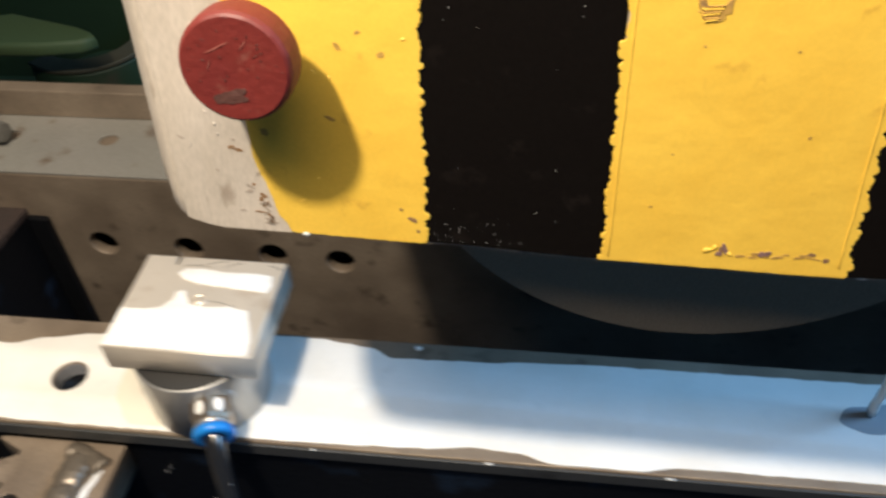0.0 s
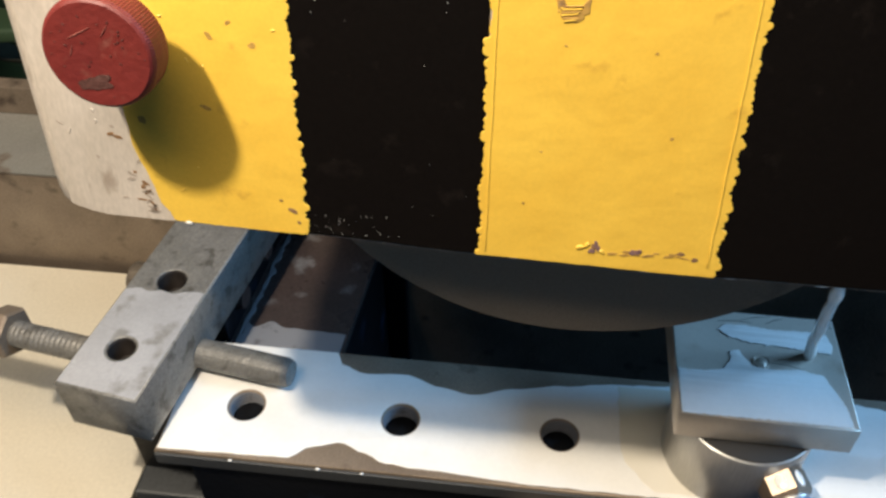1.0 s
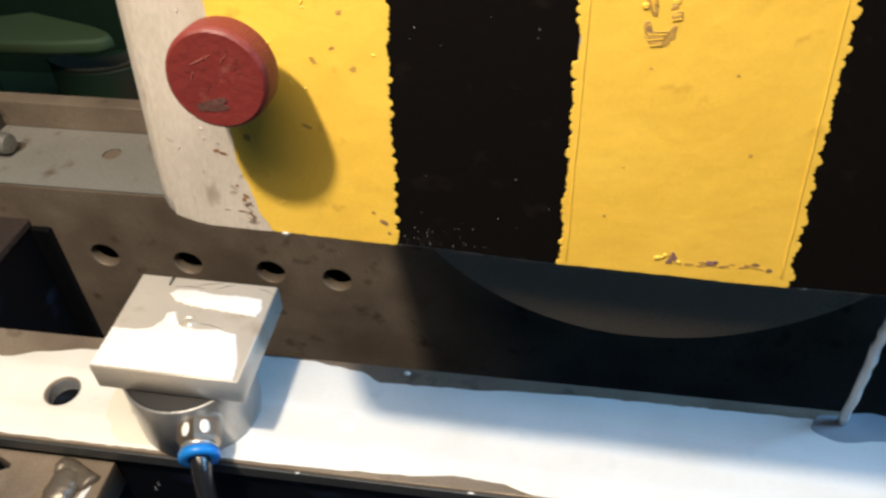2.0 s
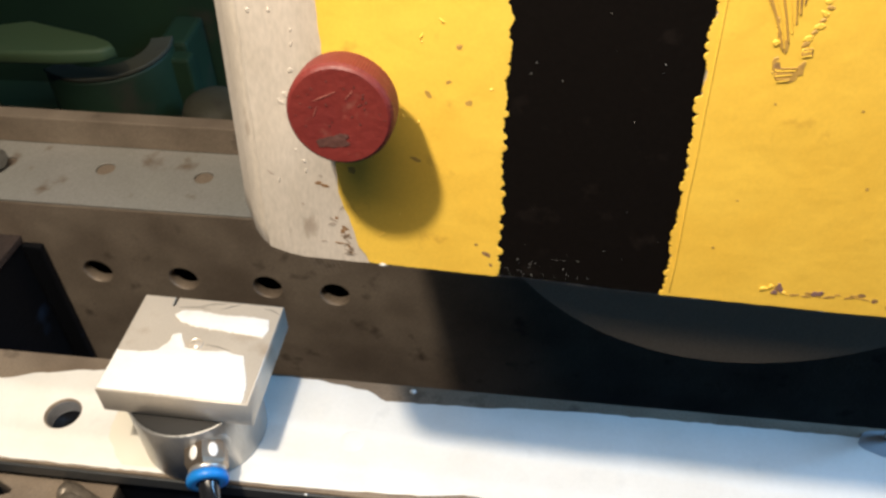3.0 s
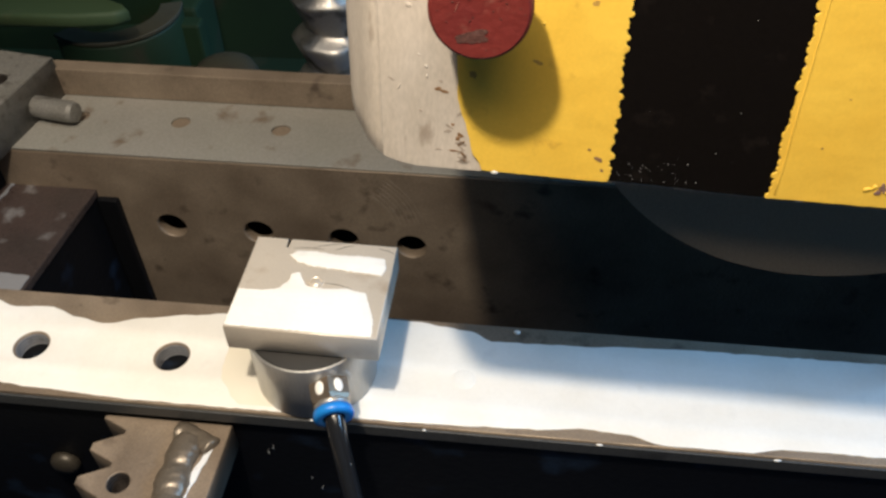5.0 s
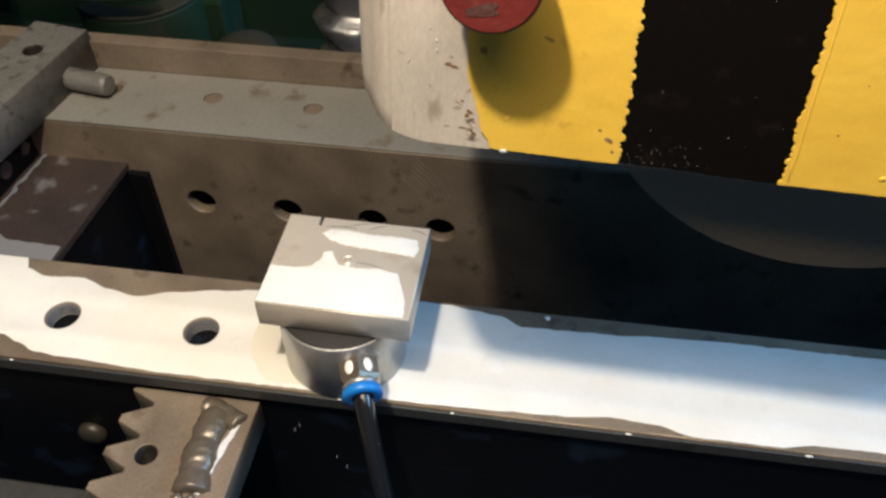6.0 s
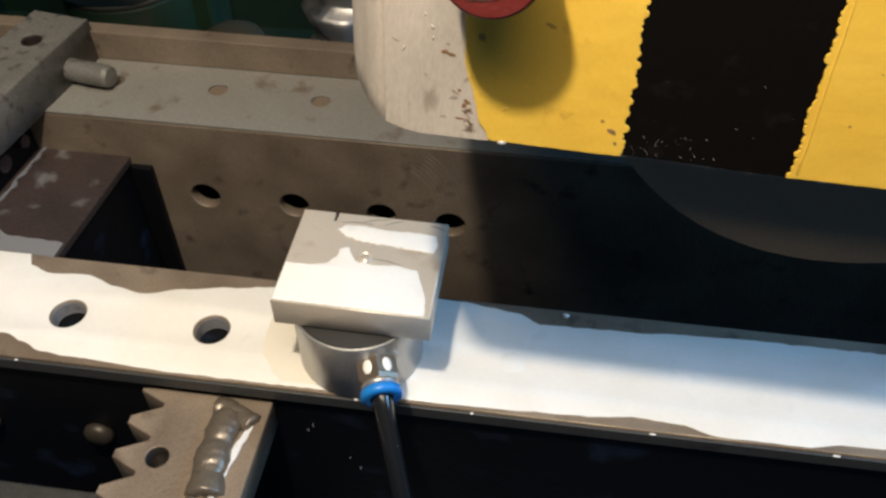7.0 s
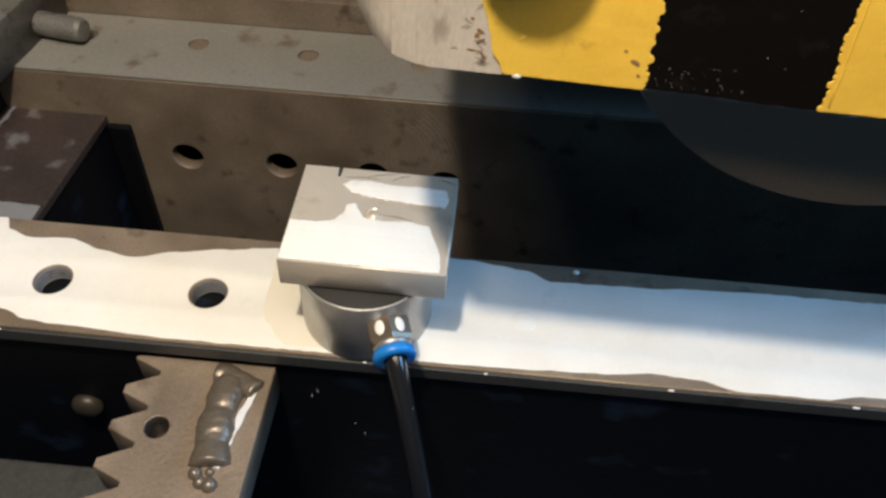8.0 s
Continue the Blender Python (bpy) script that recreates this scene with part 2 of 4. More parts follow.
# ---- the room ----
def room():
    tagged(part("floor", block(-2.4, -2.2, -1.0, 2.1, 2.4, -0.92, 0), "concrete"), "worn grey concrete workshop floor", "floor", kind="structure")
    tagged(part("ceiling", block(-2.4, -2.2, 1.84, 2.1, 2.4, 1.92, 0), "wall"), "grey plaster workshop ceiling", "ceiling", kind="structure")
    for name, b in (("wall_north", (-2.4, 2.4, 2.2, 2.5)), ("wall_south", (-2.4, -2.3, 2.2, -2.2)), ("wall_west", (-2.5, -2.3, -2.4, 2.5))):
        tagged(part(name, block(b[0], b[1], -1.0, b[2], b[3], 1.84, 0), "wall"), "grey plaster workshop wall", "wall", kind="structure")
    bm = bmesh.new()
    for y0, y1, z0, z1 in ((-2.2, -0.34, -1.0, 1.84), (0.70, 2.4, -1.0, 1.84), (-0.34, 0.70, -1.0, 0.85), (-0.34, 0.70, 1.65, 1.84)):
        bmesh.ops.create_cube(bm, size=1, matrix=Matrix.Translation((2.15, (y0 + y1) / 2, (z0 + z1) / 2)) @ Matrix.Diagonal((0.1, y1 - y0, z1 - z0, 1)))
    tagged(part("wall_east", bm, "wall"), "grey plaster wall with a window opening", "wall", kind="structure")


room()


# ---- the saw head: guard, disc, knob ----
def face_y(x, z):
    return -0.0598 - 0.0289 * x + 0.1551 * z


def on_face(me, lift):
    """Lay a piece drawn in x and z on the guard's front, its top lifted off it."""
    for v in me.vertices:
        x, z, h = v.co
        v.co = (x, face_y(x, z) - h - lift, z)
    me.flip_normals()
    return me


def guard_bottom(x):
    return curve_y(((0.0790, 0.1308), (0.0815, 0.1295), (0.087, 0.1287), (0.099, 0.1284), (0.126, 0.1276), (0.159, 0.1261), (0.2, 0.1251), (0.3, 0.1240)), x)


def ragged(x0, z0, x1, z1, amount, rng, step=0.00022, out=0):
    """The lumpy edge of a brushed stripe: round beads of paint swelling to one side (out), between two places."""
    n = max(2, int(abs(z1 - z0) / step))
    beads, at = [], 0.0
    while out and at < abs(z1 - z0):
        r = rng.choice((0.00025, 0.0003, 0.00045, 0.0006, 0.0008)) * rng.uniform(0.85, 1.25)
        beads.append((at, r, rng.uniform(-0.5, 0.7) * r))
        at += r * rng.uniform(0.9, 2.3)
    line = []
    for k in range(n + 1):
        u = k / n
        d = u * abs(z1 - z0)
        swell = max([math.sqrt(r * r - (d - c) ** 2) + lift for c, r, lift in beads if abs(d - c) < r] + [0.0]) if out else 0.0
        drift = 0.0005 * noise.noise((d * 260, x0 * 90, 0)) if out else 0.0
        line.append((x0 + (x1 - x0) * u + rng.uniform(-amount, amount) * 0.25 + drift + out * swell, z0 + (z1 - z0) * u))
    return line


def blot(x, z, w, h, rng, turn=0.0, steps=14):
    """A small uneven patch in x and z."""
    c, q = math.cos(turn), math.sin(turn)
    out, seed = [], rng.uniform(0, 90)
    for k in range(steps):
        a = k * math.tau / steps
        r = 0.9 + 0.55 * noise.noise((1.4 * math.cos(a), 1.4 * math.sin(a), seed))
        px, pz = w / 2 * r * math.cos(a), h / 2 * r * math.sin(a)
        out.append((x + c * px - q * pz, z + q * px + c * pz))
    return out


def saw_guard():
    g = thing("saw_guard", "beige metal saw guard with yellow and black warning stripes", "saw guard")
    top, right = 0.34, 0.380
    xs = [0.0800 + 0.003 * k for k in range(105)]
    low = [(0.0790, 0.1308)] + [(x, guard_bottom(x)) for x in xs if x < right]
    outline = [(0.0790, top)] + low + [(right, guard_bottom(right)), (right, top)]
    part("front_plate", on_face(slab(outline, 0.003), 0.0), "bare", g, "worn beige paint")
    # the side of the guard, chamfered at its front
    bm = bmesh.new()
    rows = []
    turn = ((0.0792, 0.0000), (0.0772, 0.0012), (0.0752, 0.0034), (0.0738, 0.0060), (0.0736, 0.0064), (0.0718, 0.0090), (0.0704, 0.0130), (0.0690, 0.0200), (0.0680, 0.125))
    for k in range(13):
        row = []
        for n, (x, dy) in enumerate(turn):
            low_z = 0.1308 + 0.0006 * n
            z = low_z + (top - low_z) * (k / 12) ** 1.6
            row.append(bm.verts.new((x, face_y(x, z) + dy, z)))
        for x, dy in ((0.0695, 0.125), (0.0706, 0.0200), (0.0756, 0.0090), (0.0792, 0.0030)):
            z = 0.1304 + (top - 0.1304) * (k / 12) ** 1.6
            row.append(bm.verts.new((x, face_y(x, z) + dy, z)))
        rows.append(row)
    for a, b in zip(rows, rows[1:]):
        for k in range(13):
            bm.faces.new((a[k], a[(k + 1) % 13], b[(k + 1) % 13], b[k]))
    bm.faces.new(rows[-1])
    bm.faces.new(rows[0][::-1])
    bmesh.ops.recalc_face_normals(bm, faces=bm.faces[:])
    side = part("side_plate", bm, "bare", g, "worn beige paint")
    for p in side.data.polygons:
        p.use_smooth = abs(p.normal.z) < 0.7
    for e in side.data.edges:
        a, b = (side.data.vertices[i].co for i in e.vertices)
        if min(abs(a.x - 0.0736), abs(a.x - 0.0738)) < 1e-5 and abs(a.x - b.x) < 1e-6:
            e.use_edge_sharp = True
    part("back_plate", block(0.0700, 0.080, 0.150, right, 0.084, top), "black", g)
    # Unseen block, added to keep the cool light off the rear web.
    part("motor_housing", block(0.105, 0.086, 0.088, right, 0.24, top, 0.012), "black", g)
    part("top_plate", block(0.0670, -0.016, top + 0.001, right, 0.112, top + 0.004), "black", g)
    rng = random.Random(4)

    def stripe(name, left, rgt, mat, lift):
        bottom = [(x, guard_bottom(x) + 0.0002 + rng.uniform(0, 0.00015)) for x in np.linspace(left[-1][0], rgt[0][0], 24)[1:-1]]
        return part(name, on_face(slab(left + bottom + rgt, 0.0004, bevel=0.0001), lift), mat, g, "chipped %s paint" % mat)

    first = [(curve_y(((0.1290, 0.0996), (0.134, 0.0972), (0.146, 0.0945), (0.183, 0.0933), (0.34, 0.0915)), z) + rng.uniform(-1, 1) * 0.00012, z) for z in np.linspace(top - 0.002, 0.1290, 120)]
    stripe("black_stripe", ragged(0.1262, top - 0.002, 0.1257, 0.1280, 0.0001, rng), ragged(0.1590, 0.1264, 0.1597, top - 0.002, 0.0001, rng), "black", 0.0002)
    stripe("black_stripe", ragged(0.1985, top - 0.002, 0.2010, 0.1252, 0.0001, rng), [(right - 0.002, guard_bottom(right) + 0.0004), (right - 0.002, top - 0.002)], "black", 0.0002)
    stripe("yellow_stripe", first, ragged(0.1256, 0.1280, 0.1264, top - 0.002, 0.0002, rng, out=1), "yellow", 0.00045)
    wide = stripe("yellow_stripe", ragged(0.1611, top - 0.002, 0.1590, 0.1264, 0.0002, rng, out=-1), ragged(0.2022, 0.1253, 0.1980, top - 0.002, 0.0002, rng, out=1), "yellow", 0.00045)
    # the doubled edge of the second coat
    for (xa, xb) in ((0.1600, 0.1615), (0.2010, 0.1968)):
        zs = np.linspace(0.1275, top - 0.004, 60)
        mid = [(xa + (xb - xa) * (z - 0.1275) / 0.2085 + 0.0002 * noise.noise((z * 300, xa * 50, 0)), z) for z in zs]
        part("coat_edge", on_face(slab([(x - 0.00016, z) for x, z in mid] + [(x + 0.00016, z) for x, z in mid[::-1]], 0.00025, bevel=0.00008), 0.00062), "yellow", wide)
    # flaked spots in the paint
    spots = ((0.1122, 0.1664, 0.0020, 0.0009, -1.0), (0.1196, 0.1651, 0.0017, 0.0010, 0.3), (0.1099, 0.1532, 0.0022, 0.0008, -0.4), (0.1236, 0.1330, 0.0022, 0.0011, -0.5), (0.0975, 0.1500, 0.0014, 0.0018, 0.8), (0.1245, 0.1306, 0.0008, 0.0008, 0), (0.1160, 0.1688, 0.0012, 0.0007, 0.5), (0.1215, 0.1352, 0.0009, 0.0007, 0), (0.1178, 0.1752, 0.0013, 0.0011, 0),
             (0.1802, 0.1300, 0.0020, 0.0017, 0.5), (0.1878, 0.1296, 0.0018, 0.0012, 0.1), (0.1958, 0.1300, 0.0017, 0.0010, 0.2), (0.1985, 0.1290, 0.0012, 0.0012, 0.2), (0.1905, 0.1530, 0.0009, 0.0006, 0.9), (0.1665, 0.1385, 0.0006, 0.0006, 0), (0.1715, 0.1680, 0.0006, 0.0005, 0), (0.1858, 0.1675, 0.0007, 0.0005, 0), (0.1690, 0.1490, 0.0006, 0.0004, 0))
    for x, z, w, h, a in spots:
        part("paint_chip", on_face(slab(blot(x, z, w, h, rng, a), 0.0002), 0.0005), "chip" if z < 0.1335 and x > 0.12 else "flake", g)
    # the scraped lower rim of the second stripe
    for k in range(9):
        x, z = 0.1838 + 0.0016 * k + rng.uniform(-0.0005, 0.0005), 0.1286 + rng.uniform(0, 0.0013)
        part("scraped_paint", on_face(slab(blot(x, z, rng.uniform(0.0014, 0.0034), rng.uniform(0.0003, 0.0007), rng, rng.uniform(-0.2, 0.2), 20), 0.0002), 0.00052), "flake", wide)
    for x, z, w, h, a in ((0.1806, 0.1305, 0.0011, 0.0022, 0.4), (0.1797, 0.1293, 0.0012, 0.0010, 0.0), (0.1874, 0.1296, 0.0021, 0.0012, 0.2), (0.1884, 0.1300, 0.0010, 0.0007, 0.0)):
        part("scraped_paint", on_face(slab(blot(x, z, w, h, rng, a, 20), 0.0002), 0.0006), "bruise", wide, "purplish scraped spot")
    for x, z, w, h, a in ((0.1788, 0.1306, 0.0016, 0.0007, 0.9), (0.1815, 0.1293, 0.0014, 0.0006, -0.5), (0.1776, 0.1300, 0.0022, 0.0008, 0.3)):
        part("paint_lump", on_face(slab(blot(x, z, w, h, rng, a, 20), 0.0006, bevel=0.0002), 0.0007), "yellow", wide)
    # rubbed patches on the bare paint
    for x, z, w, h, a in ((0.0950, 0.1412, 0.0022, 0.0007, 0.6), (0.0925, 0.1372, 0.0016, 0.0010, 0.2), (0.0955, 0.1345, 0.0020, 0.0012, -0.3), (0.0870, 0.1415, 0.0010, 0.0006, -0.9), (0.0812, 0.1480, 0.0014, 0.0006, -0.6), (0.0905, 0.1330, 0.0012, 0.0007, 0.1), (0.0968, 0.1380, 0.0012, 0.0016, 0.4)):
        part("rubbed_spot", on_face(slab(blot(x, z, w, h, rng, a), 0.0001), 0.00006), "rub", g)
    # a curtain of wrinkled paint ending in a lump
    def ridge(a, b, bend, r):
        pts = [Vector((a[0] + (b[0] - a[0]) * u + bend * math.sin(u * math.pi), 0, a[1] + (b[1] - a[1]) * u)) for u in np.linspace(0, 1, 12)]
        return tube([(p.x, face_y(p.x, p.z) - 0.0006, p.z) for p in pts], r, 6)
    for k in range(8):
        foot = (0.1702 + 0.00030 * k, 0.1772 + 0.0010 * abs(k - 1.5) ** 1.2)
        part("paint_wrinkle", ridge((0.1600 + 0.0018 * k + rng.uniform(-0.0004, 0.0004), 0.1945 - 0.0002 * k), foot, 0.0010 - 0.00016 * k + rng.uniform(-0.0002, 0.0002), rng.uniform(0.0001, 0.0002)), rng.choice(("wrinkle", "yellow")), wide)
    for k in range(7):
        c = (0.1688 + 0.00032 * k + rng.uniform(-0.0002, 0.0002), 0.1822 - 0.0008 * k)
        part("paint_bead", on_face(slab(blot(c[0], c[1], 0.0009, 0.0012, rng), 0.0004, bevel=0.00012), 0.0006), rng.choice(("wrinkle", "yellow")), wide)
    for k in range(18):
        z, x = 0.1945 - 0.0010 * k, 0.1782 - 0.0042 * (k / 17) ** 1.2 + rng.uniform(-0.0004, 0.0004)
        part("paint_bead", on_face(slab(blot(x, z, rng.uniform(0.0011, 0.0020), rng.uniform(0.0006, 0.0011), rng, rng.uniform(-0.5, 0.9)), 0.0005, bevel=0.00015), 0.0006), ("wrinkle", "yellow")[k % 2], wide)
    for x, z, w, h, a in ((0.1720, 0.1729, 0.0040, 0.0026, 0.1), (0.1702, 0.1748, 0.0016, 0.0034, 0.2), (0.1741, 0.1742, 0.0014, 0.0030, -0.2), (0.1746, 0.1771, 0.0022, 0.0018, 0.3), (0.1706, 0.1782, 0.0014, 0.0030, 0.3)):
        part("paint_lump", on_face(slab(blot(x, z, w, h, rng, a), 0.0003, bevel=0.0001), 0.00055), "wrinkle", wide)
    for k in range(6):
        part("paint_lump", on_face(slab(blot(0.1700 + rng.uniform(-0.0002, 0.0003), 0.1760 - 0.0005 * k, 0.0005, 0.0004, rng), 0.0005, bevel=0.0001), 0.0006), ("wrinkle", "yellow", "wrinkle")[k % 3], wide)
    for k in range(6):
        z = 0.1743 - 0.00046 * k
        part("paint_wrinkle", ridge((0.1703 + rng.uniform(0, 0.0005), z), (0.1736 - rng.uniform(0, 0.0005) - 0.0001 * k, z + rng.uniform(0, 0.0004)), 0.0, 0.00014), ("wrinkle", "yellow")[k % 2], wide)
    for k in range(4):
        z = 0.1776 - 0.0004 * k
        part("paint_wrinkle", ridge((0.1738, z), (0.1752 + rng.uniform(-0.0002, 0.0002), z + 0.0003), 0.0, 0.00014), ("wrinkle", "yellow")[k % 2], wide)
    part("paint_lump", on_face(slab(blot(0.1693, 0.1785, 0.0012, 0.0012, rng), 0.0007, bevel=0.0002), 0.0007), "yellow", wide)
    # nibs and runs in the brushed paint
    for k in range(12):
        x, z = rng.uniform(0.100, 0.1245), rng.uniform(0.1315, 0.186)
        part("paint_nib", on_face(slab(blot(x, z, rng.uniform(0.0005, 0.0018), rng.uniform(0.0004, 0.0010), rng, rng.uniform(-1.5, 1.5)), 0.0005, bevel=0.0002), 0.0006), "yellow", g)
    for k in range(14):
        x, z = rng.uniform(0.0785, 0.0915), rng.uniform(0.136, 0.186)
        part("paint_nib", on_face(slab(blot(x, z, rng.uniform(0.0005, 0.0011), rng.uniform(0.0006, 0.0016), rng, rng.uniform(-0.6, 0.6)), 0.0005, bevel=0.0002), 0.0001), "bare", g)
    for k in range(20):
        u = rng.random() ** 1.6
        x, z = 0.0966 - 0.004 * u - abs(rng.gauss(0, 0.0013)), 0.1302 + 0.018 * u
        part("rubbed_spot", on_face(slab(blot(x, z, rng.uniform(0.0008, 0.0026), rng.uniform(0.0004, 0.0010), rng, rng.uniform(-0.9, 0.7), 24), 0.0001), 0.00006), rng.choice(("rub", "rub", "chip")), g)
    # fine white splashes on the black stripes
    bm = bmesh.new()
    for k in range(62):
        x = rng.gauss(0.134, 0.006) if k < 46 else rng.choice((rng.uniform(0.128, 0.158), rng.uniform(0.205, 0.26)))
        z = 0.1282 + abs(rng.gauss(0, 0.0035)) if k < 46 else rng.uniform(0.13, 0.185)
        if not 0.1275 < x < 0.157 and x < 0.204:
            continue
        r = rng.uniform(0.00003, 0.00008)
        vs = [bm.verts.new((x + r * rng.uniform(0.8, 2.0) * math.cos(a * math.tau / 6), face_y(x, z) - 0.00062, z + r * math.sin(a * math.tau / 6))) for a in range(6)]
        bm.faces.new(vs)
    tagged(part("splash_specks", bm, "film", g, "dried white coolant specks"), kind="stuff")
    # drops hanging from the lower edge
    for x, w in ((0.1025, 0.0024), (0.1655, 0.0030), (0.1905, 0.0045), (0.2060, 0.0042), (0.2225, 0.0045), (0.2420, 0.0030)):
        bm = bmesh.new()
        bmesh.ops.create_uvsphere(bm, u_segments=14, v_segments=8, radius=1, matrix=Matrix.Translation((x, face_y(x, 0.126) + 0.0006, guard_bottom(x) + 0.0001)) @ Matrix.Diagonal((w / 2, 0.0008, 0.0008, 1)))
        part("coolant_drop", bm, "film", g, "white coolant drop", True)
    return g


saw_guard()


def disc():
    d = thing("grinding_disc", "grey-brown abrasive cutting disc under the guard", "cutting disc")
    profile = [(0.0, -0.0012), (0.030, -0.0012), (0.061, -0.0012), (0.0637, -0.0010), (0.0640, 0.0), (0.0637, 0.0010), (0.061, 0.0012), (0.0, 0.0012)]
    m = pose(0.1815, -0.030, 0.1538, 90)
    part("abrasive_disc", turned(lathe(profile, 128), m), "disc", d)
    part("flange", turned(lathe([(0, -0.004), (0.018, -0.004), (0.020, -0.003), (0.020, -0.0012), (0, -0.0012)], 48), m @ pose(0, 0, 0, 180)), "steel_dull", d)
    part("spindle", turned(lathe([(0.009, -0.108), (0.009, 0.0012)], 24), m), "steel_dull", d)
    return d


disc()


def knob():
    k = thing("clamping_knob", "scratched round red plastic knob with a knurled rim", "knob")
    n = Vector((0.0289, 1, -0.1551)).normalized()
    base = Vector((0.0992, face_y(0.0992, 0.1671), 0.1671))
    m = Matrix.Translation(base) @ (-n).to_track_quat("Z", "Y").to_matrix().to_4x4()
    rim = lambda row, step: 0.008 if 2 <= row <= 4 and step % 2 else 0.0
    part("cap", turned(lathe([(0.0072, 0.0062), (0.0085, 0.0066), (0.0091, 0.0074), (0.0092, 0.0102), (0.0091, 0.0122), (0.0088, 0.0129), (0.0084, 0.0132), (0.0, 0.0131)], 220, rim), m), "red", k)
    part("stem", turned(lathe([(0.0045, 0.0), (0.0045, 0.0068)], 24), m), "steel_dull", k)
    rng = random.Random(9)
    for x, y, w, a in ((-0.0022, 0.0035, 0.0045, 0.45), (0.0020, 0.0040, 0.0022, 0.9), (-0.0040, 0.0006, 0.0020, 1.2)):
        c = m @ Vector((x, y, 0.0132))
        d = m.to_3x3() @ Vector((math.cos(a), math.sin(a), 0)) * w / 2
        part("scratch", tube([c - d, c - d * 0.3 + n * 0.0, c + d * 0.4, c + d], [0.00003, 0.00009, 0.00007, 0.00003], 6), "scuff", k)
    smudge = slab(blot(-0.0012, -0.0046, 0.0062, 0.0030, rng, 0.2, 30), 0.00006, (), 0, 0.01326)
    part("grime_patch", place(smudge, m), "grime", k, "dull grey grime smudge")
    for _ in range(26):
        a, r = rng.uniform(0, math.tau), 0.0078 * math.sqrt(rng.random())
        part("speck", place(slab(blot(r * math.cos(a), r * math.sin(a), rng.uniform(0.0002, 0.0006), 0.0002, rng, a, 8), 0.00006, (), 0, 0.01327), m), "grime", k)


knob()


# ---- the sliding carriage ----
def rail_film_back(x):
    return curve_y(((-0.132, 0.0258), (-0.0800, 0.0260), (-0.0770, 0.0205), (-0.0690, 0.0176), (-0.0543, 0.0189), (-0.0414, 0.0146), (-0.0305, 0.0127), (-0.0150, 0.0170), (0.0010, 0.0199), (0.0192, 0.0226), (0.055, 0.0250), (0.0868, 0.0250), (0.0964, 0.0236), (0.1068, 0.0222), (0.1154, 0.0182), (0.1275, 0.0186), (0.1475, 0.0190), (0.1674, 0.0204), (0.1871, 0.0212), (0.24, 0.0213), (0.5, 0.0215)), x)


def rail_film_front(x):
    return curve_y(((-0.132, -0.0198), (-0.088, -0.0188), (-0.0805, -0.0135), (-0.0710, -0.0112), (-0.0642, -0.0140), (-0.056, -0.0172), (-0.046, -0.0180), (-0.006, -0.0197), (0.080, -0.0196), (0.103, -0.0191), (0.129, -0.0182), (0.149, -0.0162), (0.162, -0.0170), (0.1743, -0.0200), (0.2007, -0.0200), (0.2151, -0.0176), (0.235, -0.0176), (0.5, -0.0180)), x)


HOLES = [(-0.1066, 0.0, 0.0060), (-0.0533, 0.0, 0.0060), (0.0, 0.0, 0.0060)]


